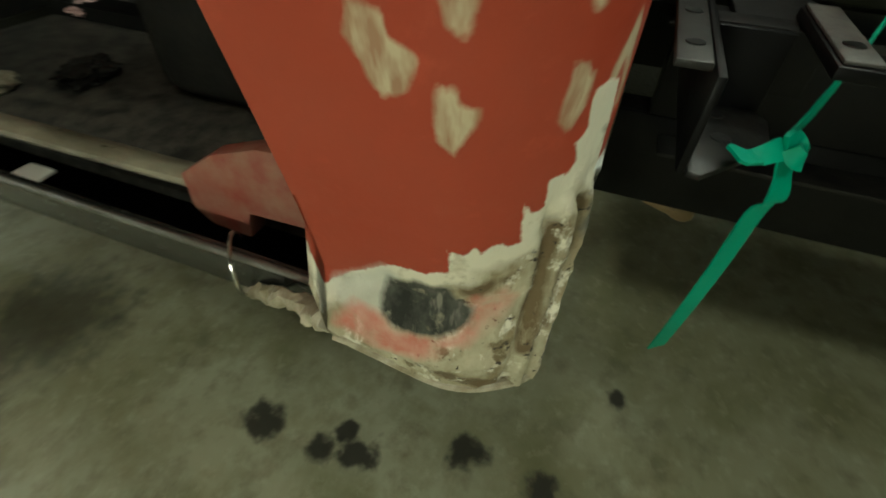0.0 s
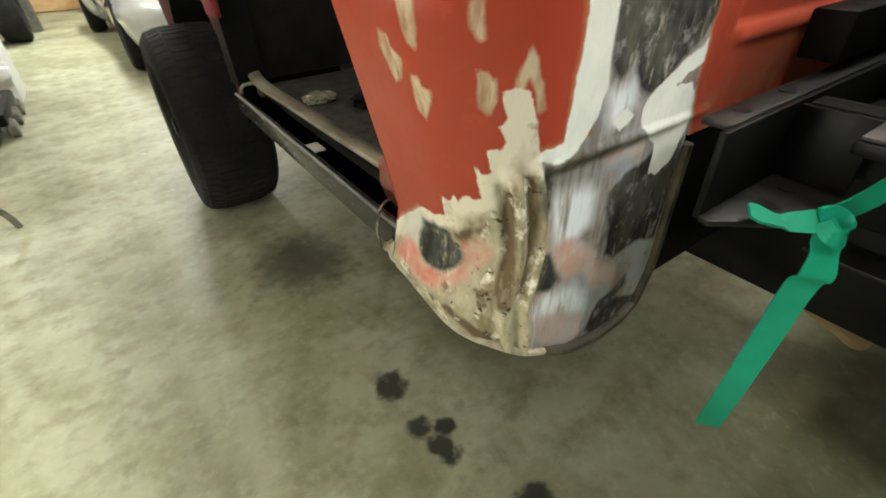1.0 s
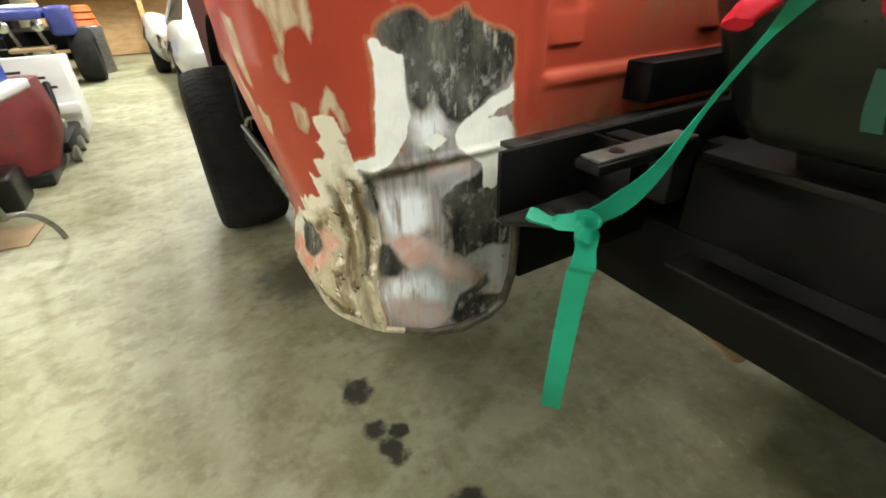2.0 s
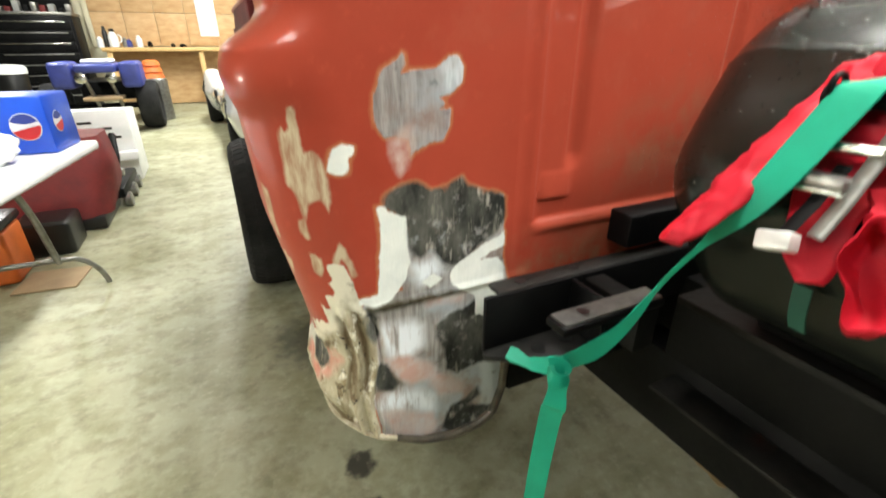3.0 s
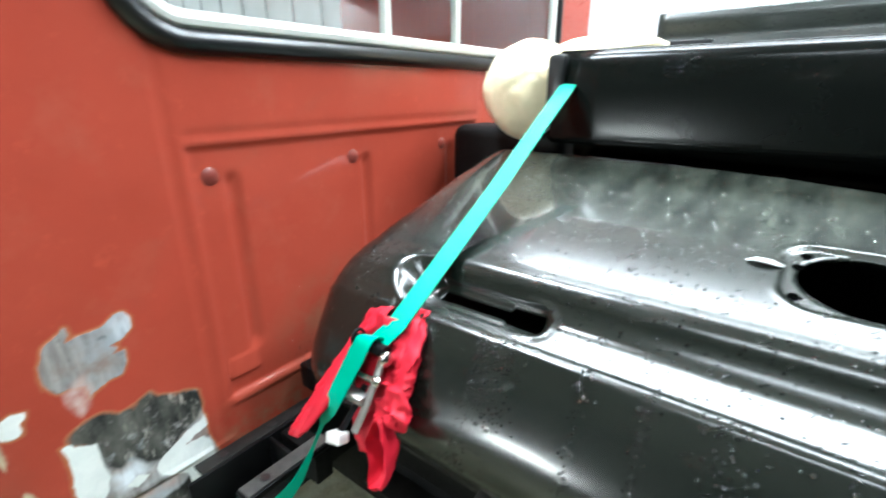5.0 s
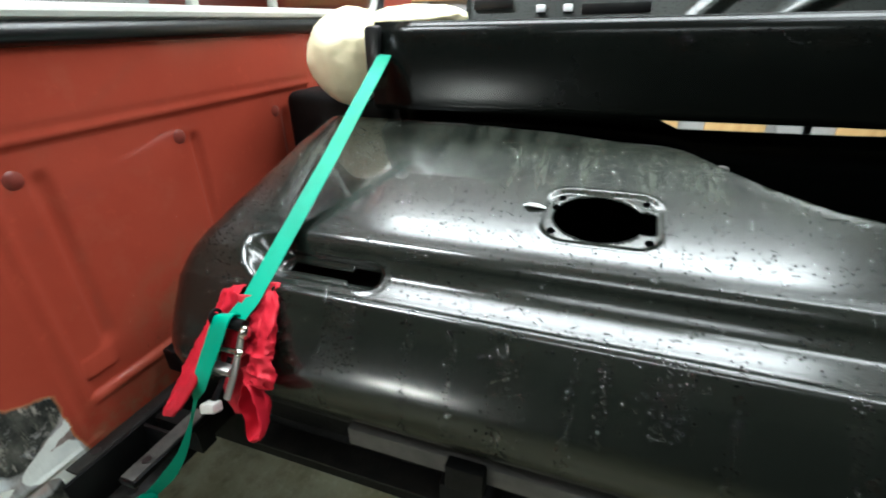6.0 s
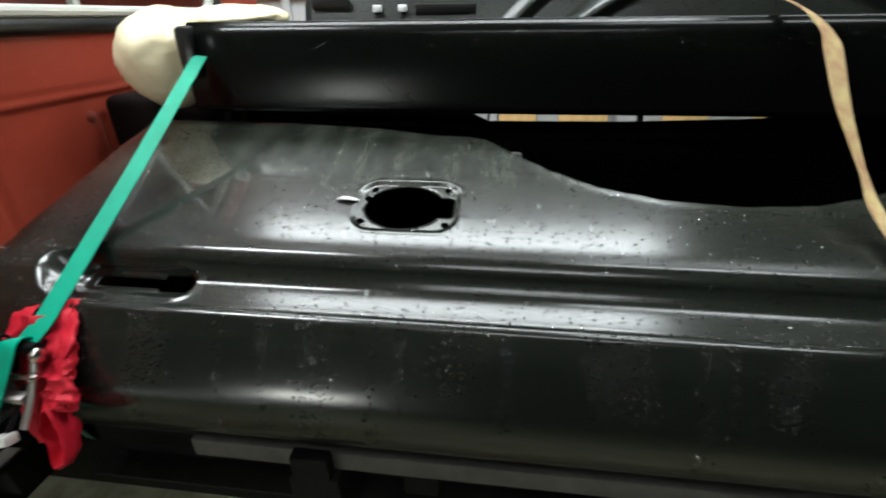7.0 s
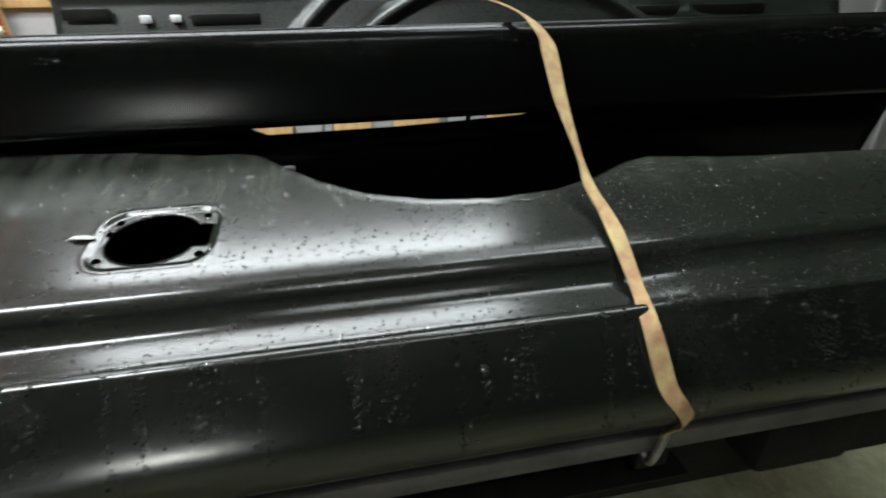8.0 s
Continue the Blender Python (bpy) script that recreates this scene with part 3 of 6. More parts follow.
WHITE = [[(0.520, 1.160), (0.526, 1.152), (0.546, 1.139), (0.546, 1.116), (0.547, 1.087), (0.550, 1.073), (0.542, 1.052), (0.528, 1.029), (0.516, 1.017), (0.492, 1.012), (0.466, 1.020), (0.471, 1.030), (0.498, 1.032), (0.505, 1.065), (0.511, 1.107), (0.514, 1.139), (0.512, 1.160)],
         [(0.629, 1.057), (0.657, 1.070), (0.662, 1.077), (0.697, 1.084), (0.702, 1.094), (0.706, 1.069), (0.680, 1.061), (0.663, 1.052), (0.693, 1.050), (0.706, 1.036), (0.708, 0.995), (0.695, 0.962), (0.677, 0.947), (0.661, 0.952), (0.657, 0.987), (0.640, 1.000), (0.618, 1.018), (0.610, 1.037), (0.618, 1.051)],
         [(0.474, 1.239), (0.483, 1.242), (0.496, 1.239), (0.494, 1.231), (0.489, 1.227), (0.485, 1.207), (0.476, 1.206), (0.466, 1.212)], [(0.565, 1.036), (0.585, 1.046), (0.600, 1.034), (0.580, 1.024)]]
PINK = [[(0.381, 0.920), (0.403, 0.933), (0.413, 0.918), (0.401, 0.892), (0.386, 0.873), (0.362, 0.858), (0.335, 0.859), (0.371, 0.880), (0.377, 0.899)], [(0.263, 0.852), (0.284, 0.886), (0.304, 0.880), (0.326, 0.866), (0.352, 0.872), (0.368, 0.858), (0.345, 0.845), (0.306, 0.838)],
        [(0.481, 0.814), (0.524, 0.804), (0.581, 0.776), (0.593, 0.742), (0.572, 0.725), (0.500, 0.761)],
        [(0.571, 0.862), (0.605, 0.853), (0.641, 0.822), (0.644, 0.796), (0.596, 0.813), (0.577, 0.838)], [(0.488, 0.917), (0.538, 0.908), (0.590, 0.878), (0.592, 0.852), (0.543, 0.850), (0.501, 0.890)],
        [(0.570, 1.003), (0.641, 0.997), (0.636, 0.983), (0.575, 0.990)], [(0.533, 1.242), (0.547, 1.257), (0.556, 1.260), (0.563, 1.232), (0.555, 1.224), (0.550, 1.205), (0.542, 1.197), (0.537, 1.211), (0.533, 1.227)]]
TAN = [[(0.331, 1.125), (0.345, 1.122), (0.347, 1.112), (0.357, 1.105), (0.349, 1.089), (0.338, 1.083), (0.332, 1.098), (0.326, 1.111)], [(0.366, 1.095), (0.373, 1.093), (0.375, 1.085), (0.383, 1.084), (0.380, 1.071), (0.370, 1.055), (0.364, 1.064), (0.362, 1.077)],
       [(0.366, 1.190), (0.386, 1.185), (0.384, 1.149), (0.382, 1.132), (0.377, 1.113), (0.370, 1.119), (0.367, 1.149)], [(0.425, 1.150), (0.434, 1.150), (0.433, 1.124), (0.428, 1.121), (0.424, 1.133)], [(0.424, 1.103), (0.432, 1.101), (0.434, 1.096), (0.437, 1.095), (0.436, 1.077), (0.428, 1.067), (0.422, 1.073)]]
TAN += [[(0.464, 1.119), (0.469, 1.109), (0.474, 1.085), (0.475, 1.067), (0.467, 1.064), (0.466, 1.081), (0.462, 1.094), (0.457, 1.083), (0.449, 1.085), (0.455, 1.100)],
       [(0.428, 1.270), (0.434, 1.260), (0.440, 1.285), (0.446, 1.290), (0.447, 1.256), (0.448, 1.234), (0.455, 1.237), (0.463, 1.226), (0.466, 1.203), (0.463, 1.158), (0.456, 1.178), (0.441, 1.171), (0.435, 1.149), (0.429, 1.187), (0.421, 1.195), (0.423, 1.234)]]
# brightest bare steel; the gleam on it is part of the colour
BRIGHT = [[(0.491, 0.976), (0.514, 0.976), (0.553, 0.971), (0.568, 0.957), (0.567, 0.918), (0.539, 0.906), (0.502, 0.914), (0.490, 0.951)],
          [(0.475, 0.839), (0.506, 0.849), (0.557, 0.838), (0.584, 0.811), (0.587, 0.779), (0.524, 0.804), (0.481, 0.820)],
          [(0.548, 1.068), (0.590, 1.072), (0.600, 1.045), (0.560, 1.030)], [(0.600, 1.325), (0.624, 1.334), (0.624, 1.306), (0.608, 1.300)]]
GRIME = [[(0.469, 1.011), (0.518, 1.016), (0.585, 1.012), (0.644, 1.013), (0.659, 1.004), (0.604, 0.999), (0.533, 1.000), (0.476, 1.003)], [(0.429, 1.012), (0.443, 1.012), (0.442, 0.961), (0.440, 0.905), (0.446, 0.849), (0.430, 0.845), (0.426, 0.928)],
         [(0.454, 1.009), (0.466, 1.007), (0.467, 0.958), (0.461, 0.915), (0.462, 0.860), (0.451, 0.870), (0.454, 0.949)], [(0.484, 0.868), (0.502, 0.897), (0.518, 0.876), (0.530, 0.855), (0.509, 0.850), (0.487, 0.854)],
         [(0.352, 0.820), (0.370, 0.835), (0.400, 0.806), (0.430, 0.792), (0.428, 0.778), (0.395, 0.788)], [(0.442, 1.080), (0.462, 1.075), (0.464, 1.050), (0.445, 1.052)]]
GRIME += [[(0.371, 0.937), (0.412, 0.951), (0.408, 0.937), (0.397, 0.940), (0.387, 0.922), (0.374, 0.924)], [(0.423, 0.902), (0.430, 0.954), (0.433, 0.954), (0.432, 0.896), (0.432, 0.864), (0.426, 0.864)], [(0.447, 0.953), (0.450, 0.951), (0.449, 0.917), (0.447, 0.882), (0.444, 0.882)]]
PALE = [(0.266, 0.901), (0.313, 0.937), (0.327, 0.929), (0.314, 0.881), (0.285, 0.872), (0.263, 0.884)]
FILLER = [(0.22, 0.860), (0.255, 0.890), (0.285, 0.917), (0.322, 0.942), (0.344, 0.944), (0.364, 0.950), (0.364, 0.977), (0.374, 0.971), (0.382, 0.981), (0.385, 0.973), (0.397, 0.988), (0.401, 0.980), (0.410, 0.984), (0.409, 1.020), (0.417, 1.011), (0.423, 1.012), (0.421, 1.036),
          (0.435, 1.034), (0.440, 1.042), (0.436, 1.056), (0.443, 1.062), (0.440, 1.085), (0.452, 1.088), (0.464, 1.084), (0.468, 1.040), (0.472, 1.022), (0.500, 1.015), (0.500, 0.68), (0.22, 0.68)]


def inside(u, z, outline):
    """Distance in from an outline, negative outside it; u and z are arrays."""
    near, turns = np.full(u.shape, 9.0), np.zeros(u.shape, bool)
    for (ax, az), (bx, bz) in zip(outline, outline[1:] + outline[:1]):
        ex, ez = bx - ax, bz - az
        k = np.clip(((u - ax) * ex + (z - az) * ez) / (ex * ex + ez * ez), 0, 1)
        near = np.minimum(near, np.hypot(u - ax - k * ex, z - az - k * ez))
        if ez:
            turns ^= ((az > z) != (bz > z)) & (u < ax + (z - az) * ex / ez)
    return np.where(turns, near, -near)


cab = thing("pickup_truck", (1.4, 1.0, 0.0), "old pickup truck in worn red primer, bed and door removed", "pickup truck")


def cab_skin():
    us = list(np.arange(0.255, 0.7171, 0.0035)) + list(np.arange(0.7181, 1.60, 0.0065))
    zs = list(np.arange(0.70, 1.35, 0.0036)) + list(np.arange(1.35, 1.78, 0.0058)) + list(np.arange(1.785, 2.17, 0.02))
    us = [float(u) for u in us]
    bm = bmesh.new()
    gu = np.array(us)[:, None] + np.zeros(len(zs))
    gz = np.maximum(np.array(zs)[None, :], np.array([bottom(u) for u in us])[:, None])
    masks = {}
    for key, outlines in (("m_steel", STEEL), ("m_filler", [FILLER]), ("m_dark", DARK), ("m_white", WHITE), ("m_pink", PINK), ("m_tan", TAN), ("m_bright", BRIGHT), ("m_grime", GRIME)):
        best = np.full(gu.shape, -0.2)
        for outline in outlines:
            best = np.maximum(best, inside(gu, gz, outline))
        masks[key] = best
    joint = np.interp(gz, [z for z, u in JOINT], [u for z, u in JOINT]) + 0.003
    masks["m_edge"] = masks["m_filler"]
    masks["m_filler"] = np.minimum(masks["m_filler"], joint - gu)
    masks["m_pale"] = inside(gu, gz, PALE)
    masks["m_dirt"] = np.maximum(np.clip((1.10 - gz) / 0.09, 0, 1) * np.clip((gu - 0.70) / 0.05, 0, 1), 0.75 * np.clip(1 - np.hypot((gu - 1.02 - 0.5 * (gz - 1.2)) / 0.17, (gz - 1.20) / 0.13), 0, 1))
    layers = {k: bm.verts.layers.float.new(k) for k in masks}
    grid = []
    for u in us:
        lo, col = bottom(u), []
        for z in zs:
            zz = max(float(z), lo)
            x, y = plan_at(u, zz)
            d = relief(u, zz)
            # inwards: along +y on the rear wall, along +x on the side
            w = min(max((CORNER - u) / RAD, 0), math.pi / 2)
            v = bm.verts.new((x + d * math.sin(w), y + d * math.cos(w), zz))
            for k, layer in layers.items():
                v[layer] = float(masks[k][len(grid), len(col)])
            col.append(v)
        grid.append(col)
    for i in range(len(us) - 1):
        jump = abs(bottom(us[i]) - bottom(us[i + 1])) > 0.1
        for j in range(len(zs) - 1):
            q = (grid[i][j], grid[i + 1][j], grid[i + 1][j + 1], grid[i][j + 1])
            if max(v.co.z for v in q) - min(v.co.z for v in q) < 1e-4 or (jump and zs[j] < 0.985):
                continue
            mid = sum((v.co for v in q), Vector()) / 4
            if us[i] > 0.6 and win_out(mid.x, mid.z) < -0.003:
                continue
            bm.faces.new(q)
    # fold the lower rim and the door jamb inwards
    loose = [v for v in bm.verts if not v.link_faces]
    bmesh.ops.delete(bm, geom=loose, context="VERTS")
    rim = [e for e in bm.edges if e.is_boundary and max(v.co.z for v in e.verts) < 0.99 and e.verts[0].co.x < 0.73]
    jamb = [e for e in bm.edges if e.is_boundary and min(v.co.y for v in e.verts) > 0.17]
    for edges, move in ((rim, Vector((0.03, 0.035, 0.012))), (jamb, Vector((0.13, 0.025, 0)))):
        out = bmesh.ops.extrude_edge_only(bm, edges=[e for e in edges if e.is_valid])
        bmesh.ops.translate(bm, verts=[g for g in out["geom"] if isinstance(g, bmesh.types.BMVert)], vec=move)
    return bm


part("rear_panel", cab_skin(), M_CAB, cab, "worn red primer over pressed steel", smooth=50)


def rim_path(u0, u1):
    us = [u0 + (u1 - u0) * k / 40 for k in range(41)]
    return [(*plan_at(u, bottom(u)), bottom(u) + 0.001) for u in us]


part("lower_rim", tube(rim_path(0.258, 0.500), 0.0048, sides=8), M_RIM, cab, "pale filler-smeared rolled lower edge")
edge = rim_path(0.500, 0.7165)
edge += [(edge[-1][0] + 0.003, edge[-1][1], z) for z in (0.83, 0.88, 0.93, 0.975)]
part("lower_rim", tube(edge, 0.0085, sides=10, taper=[0.6 + 0.4 * min(1, k / 20) for k in range(len(edge))]), M_RIMDARK, cab, "dark rolled lower edge")

# the far half of the cab's rear wall, the far side and the roof
bm = box((1.59, 0.004, 0.985), (2.42, 0.02, 1.735))
box((2.12, 0.004, 1.735), (2.42, 0.02, 2.17), 0, bm)
box((0.60, 0.002, 2.12), (2.4, 0.02, 2.2), 0, bm)
part("rear_panel_far", bm, M_RED, cab)
part("far_side", box((2.40, 0.02, 0.80), (2.44, 1.5, 2.17), 0.01), M_RED, cab)
part("roof", box((0.44, 0.0, 2.17), (2.42, 1.55, 2.24), 0.03), M_RED, cab)
part("firewall", box((0.56, 1.42, 0.78), (2.4, 1.47, 1.60), 0.01), M_DIRTY, cab)
part("cab_floor", box((0.585, 0.06, 0.735), (2.40, 1.42, 0.765), 0.006), M_GRIT, cab, "dirty black cab floor")
# added strip that closes the gap, so no light leaks under the cab
part("rear_gap_strip", box((0.735, 0.004, 0.766), (2.40, 0.044, 0.982), 0.004), M_DARK, cab)
part("inner_back", box((0.60, 0.045, 0.77), (2.38, 0.06, 1.70), 0.004), M_DIRTY, cab)
part("seat_base", box((0.80, 0.30, 0.766), (2.1, 0.80, 1.02), 0.05, seg=3), M_DIRTY, cab, "dark bench seat base")
part("seat_back", box((0.80, 0.10, 1.0), (2.1, 0.28, 1.62), 0.06, seg=3), M_DIRTY, cab, "dark bench seat back")
part("dashboard", box((0.60, 1.20, 1.30), (2.38, 1.42, 1.58), 0.04, seg=3), M_DIRTY, cab)
part("steering_wheel", lathe_ring((0.98, 1.02, 1.42), 0.21, 0.016), M_GASKET, cab)


def sill():
    bm = box((0.500, 0.19, 0.715), (0.516, 1.34, 0.775), 0.004)
    box((0.516, 0.19, 0.715), (0.575, 1.34, 0.742), 0.003, bm)
    return bm


part("rocker", sill(), M_ROCKER, cab, "black painted rocker panel")
part("sill_plate", tube(smooth_path([(0.585, 0.48, 0.806), (0.583, 0.7, 0.802), (0.575, 1.25, 0.80), (0.565, 1.32, 0.83)]), 0.022, flat=0.55), M_SCUFF, cab, "scuffed pale metal door sill")
# black strip laid over the gap between the rails, in place of its shade
part("sill_gap_dark", box((0.520, 0.20, 0.7425), (0.584, 1.33, 0.750), 0.002), M_VOID, cab)
part("sill_edge", tube([(0.500, 0.2, 0.777), (0.500, 1.33, 0.775)], 0.005), M_STEEL, cab)
part("sill_bracket", tube(smooth_path([(0.508, 1.322, 0.735), (0.510, 1.322, 0.765), (0.522, 1.320, 0.796), (0.548, 1.320, 0.800), (0.572, 1.318, 0.797), (0.582, 1.316, 0.780)]), 0.006, sides=8), M_SCUFF, cab, "bright bent lip at the sill's front end")
part("sill_patch", box((0.515, 0.775, 0.751), (0.560, 0.83, 0.757), 0.002), M_WHITE, cab)
part("wire_clip", tube([Vector((0.508 + 0.030 * math.cos(w), 0.385 + 0.02 * math.cos(w), 0.752 + 0.045 * math.sin(w))) for w in [k * math.pi / 12 for k in range(24)]], 0.0028, sides=6, closed=True), M_CHROME, cab, "bright bent wire clip")
crust = smooth_path([(0.510, 0.39, 0.700), (0.490, 0.33, 0.738), (0.462, 0.26, 0.785), (0.425, 0.19, 0.828)], 8)
bm = tube(crust, 0.011, sides=10)
for v in bm.verts:
    v.co += Vector((noise.noise(v.co * 60), noise.noise(v.co * 60 + Vector((9, 0, 0))), noise.noise(v.co * 60 + Vector((0, 9, 0))))) * 0.010
part("weld_crust", bm, M_RIM, cab, "crusted pale weld under the sill")
bm = bmesh.new()
gusset = [(0.495, 0.828), (0.43, 0.872), (0.36, 0.897), (0.21, 0.91), (0.21, 0.80), (0.395, 0.792), (0.405, 0.748), (0.47, 0.752), (0.495, 0.775)]
bm.faces.new([bm.verts.new((0.556 + 0.02 * (z - 0.75), y, z)) for y, z in gusset])
out = bmesh.ops.extrude_face_region(bm, geom=list(bm.faces))
bmesh.ops.translate(bm, verts=[g for g in out["geom"] if isinstance(g, bmesh.types.BMVert)], vec=(0.030, 0, 0))
bmesh.ops.bevel(bm, geom=list(bm.edges), offset=0.004, segments=2, affect="EDGES", profile=0.5)
part("sill_gusset", bm, M_SHADERED, cab, "red gusset at the sill's end, dulled for its shade")
bm = bmesh.new()
for k in range(9):
    w = k / 8
    z = 0.79 + w * 0.95
    ring = [(0.515 - 0.02 * w, 1.33 + 0.05 * w), (0.60, 1.33 + 0.05 * w), (0.60, 1.43), (0.515 - 0.02 * w, 1.43)]
    verts = [bm.verts.new((x, y, z)) for x, y in ring]
    if k:
        for i in range(4):
            bm.faces.new((last[i], last[(i + 1) % 4], verts[(i + 1) % 4], verts[i]))
    last = verts
part("hinge_pillar", bm, M_DARK, cab, "black and dull red hinge pillar")
part("hinge_pillar_top", box((0.498, 1.325, 0.99), (0.52, 1.44, 1.75), 0.006), M_MAROON, cab)

mirror = part("side_mirror", lathe([(-0.03, 0.02), (-0.025, 0.065), (0.0, 0.078), (0.015, 0.070)], (0.575, 1.20, 1.765), "y", 24), M_GASKET, cab, "round black side mirror")
part("mirror_glass", lathe([(-0.032, 0.010), (-0.031, 0.050)], (0.575, 1.20, 1.765), "y", 24), M_DARK, mirror)
part("mirror_arm", tube([(0.575, 1.21, 1.765), (0.540, 1.29, 1.71), (0.510, 1.33, 1.66)], 0.008, sides=8), M_DARK, mirror)

# the bolts in the rear wall
for x in (0.792, 1.112, 1.435):
    bm = lathe([(-0.012, 0.026), (-0.010, 0.029), (-0.003, 0.027), (-0.002, 0.019), (0.009, 0.017), (0.014, 0.010)], (x, 0.0, 1.520), "y", 14)
    for v in bm.verts:
        v.co.y = 0.0 - (v.co.y - 0.012) * 0.9 + 0.006
    part("bolt", bm, M_BOLT, cab, "dark red bolt head")


# window: rubber gasket, white frame, sliding panes
def rounded(grow, y):
    x0, x1, z0, z1, r = WIN
    r2, out = max(r + grow, 0.02), []
    for cx, cz, a0 in ((x1 - r, z1 - r, 0), (x0 + r, z1 - r, 90), (x0 + r, z0 + r, 180), (x1 - r, z0 + r, 270)):
        for k in range(9):
            w = radians(a0 + 90 * k / 8)
            out.append((cx + r2 * math.cos(w), y, cz + r2 * math.sin(w)))
    return out


window = part("rear_window", tube(rounded(0.006, 0.0), 0.019, closed=True, sides=14), M_GASKET, cab, "sliding rear window in a black rubber gasket")
part("window_frame", tube(rounded(-0.026, 0.004), 0.014, closed=True, sides=10), M_WHITE, window, "white metal window frame")
for x in (1.235, 1.50):
    part("window_bar", box((x - 0.010, 0.0, 1.765), (x + 0.010, 0.02, 2.09), 0.003), M_WHITE, window)
pane = part("pane", box((0.72, 0.010, 1.755), (2.08, 0.014, 2.10)), M_GLASS, window)
pane.visible_shadow = False


# ---- wheels ----
def wheel(vehicle, centre, radius, width, lugs=32, rim_mat=None, name="wheel"):
    """A wheel: the tyre with its raised tread blocks, and the rim and hub under it."""
    cx, cy, cz = centre
    h, r = width / 2, radius
    prof = [(-h * 0.80, r * 0.56), (-h * 0.96, r * 0.64), (-h, r * 0.78), (-h * 0.97, r * 0.87), (-h * 0.86, r * 0.935), (-h * 0.58, r * 0.972), (-h * 0.54, r * 0.975), (-h * 0.04, r * 0.985),
            (h * 0.04, r * 0.985), (h * 0.54, r * 0.975), (h * 0.58, r * 0.972), (h * 0.86, r * 0.935), (h * 0.97, r * 0.87), (h, r * 0.78), (h * 0.96, r * 0.64), (h * 0.80, r * 0.56)]
    seg = lugs * 2
    bm = lathe(prof, centre, "x", seg)
    bm.faces.ensure_lookup_table()
    blocks = []
    for row, shift in ((3, 0), (4, 0), (6, 1), (8, 0), (10, 1), (11, 1)):
        blocks += [bm.faces[row * seg + k] for k in range(seg) if (k + shift) % 2 == 0]
    out = bmesh.ops.extrude_discrete_faces(bm, faces=blocks)
    for f in out["faces"]:
        mid = f.calc_center_median()
        for v in f.verts:
            v.co = mid + (v.co - mid) * 0.94
            d = Vector((0, v.co.y - cy, v.co.z - cz)).normalized()
            v.co += d * r * 0.009
    w = part(name, bm, M_RUBBER, vehicle, "black off-road tyre with blocky tread", smooth=30)
    part("rim", lathe([(-h * 0.7, r * 0.2), (-h * 0.55, r * 0.30), (-h * 0.5, r * 0.50), (-h * 0.78, r * 0.57), (h * 0.78, r * 0.57), (h * 0.5, r * 0.5)], centre, "x", 40), rim_mat or M_STEEL, w)
    part("hub", lathe([(-h * 0.95, r * 0.08), (-h * 0.9, r * 0.11), (-h * 0.5, r * 0.12)], centre, "x", 20), M_DARK, w)
    return w


wheel(cab, (0.53, 2.23, 0.438), 0.438, 0.365, 62, name="front_wheel")

# black front fender liner, and the frame
fender = cab
bm = bmesh.new()
arc = []
for k in range(17):
    w = radians(180 * k / 16)
    arc.append([bm.verts.new((x, 2.23 + 0.60 * math.cos(w), 0.58 + 0.53 * math.sin(w))) for x in (0.57, 0.62, 1.0)])
for a, b in zip(arc, arc[1:]):
    for i in range(2):
        bm.faces.new((a[i], a[i + 1], b[i + 1], b[i]))
part("wheel_arch", bm, M_DARK, fender)
bm = bmesh.new()
for k in range(17):
    w = radians(180 * k / 16)
    a = bm.verts.new((0.57, 2.23 + 0.60 * math.cos(w), 0.58 + 0.53 * math.sin(w)))
    b = bm.verts.new((0.56, 2.23 + (1.30 if k < 8 else 0.78) * math.cos(w), max(0.58 + 0.53 * math.sin(w), 1.55 if 3 < k < 13 else 1.45)))
    if k:
        bm.faces.new((la, a, b, lb))
    la, lb = a, b
part("fender_skin", bm, M_MAROON, fender)
part("hood", box((0.57, 1.5, 1.54), (2.1, 3.6, 1.60), 0.03), M_RED, fender)

chassis = cab
for x in (1.05, 1.78):
    bm = box((x, -3.2, 0.62), (x + 0.012, 3.4, 0.80), 0.003)
    box((x + 0.012, -3.2, 0.62), (x + 0.075, 3.4, 0.632), 0.003, bm)
    box((x + 0.012, -3.2, 0.788), (x + 0.075, 3.4, 0.80), 0.003, bm)
    rail_part = part("frame_rail", bm, M_SOOT, chassis)
    part("bed_sill", box((x - 0.004, -3.1, 0.801), (x + 0.05, -0.07, 0.9712), 0.004), M_SOOT, rail_part, "black bed sill on the frame rail")
    part("rail_flange", box((x - 0.07, -1.9, 0.762), (x - 0.001, -0.10, 0.769), 0.002), M_DIRTY, rail_part)
bm = tube(smooth_path([(1.095, -0.12, 0.622), (1.10, -0.15, 0.610), (1.106, -0.18, 0.595), (1.11, -0.205, 0.580), (1.112, -0.225, 0.568)], 6), 0.026, sides=14, taper=[0.4, 0.7, 0.9] + [1.0] * 17 + [0.95, 0.9, 0.8, 0.6, 0.3])
for v in bm.verts:
    v.co += Vector((1, 1, 1)) * 0.006 * noise.noise(v.co * 22)
part("spring_end", bm, M_CARD, cab, "tan dirt-caked spring end under the frame")
for y in (-0.9, -1.8, -2.7):
    part("crossmember", box((0.99, y - 0.04, 0.80), (1.95, y + 0.04, 0.9712), 0.006), M_SOOT, chassis)


part("spring_hanger", box((0.93, -2.27, 0.79), (1.045, -2.02, 0.949), 0.02), M_SOOT, cab)
part("bed_bracket", box((0.90, -0.76, 0.80), (1.045, -0.655, 0.949), 0.008), M_SOOT, cab)
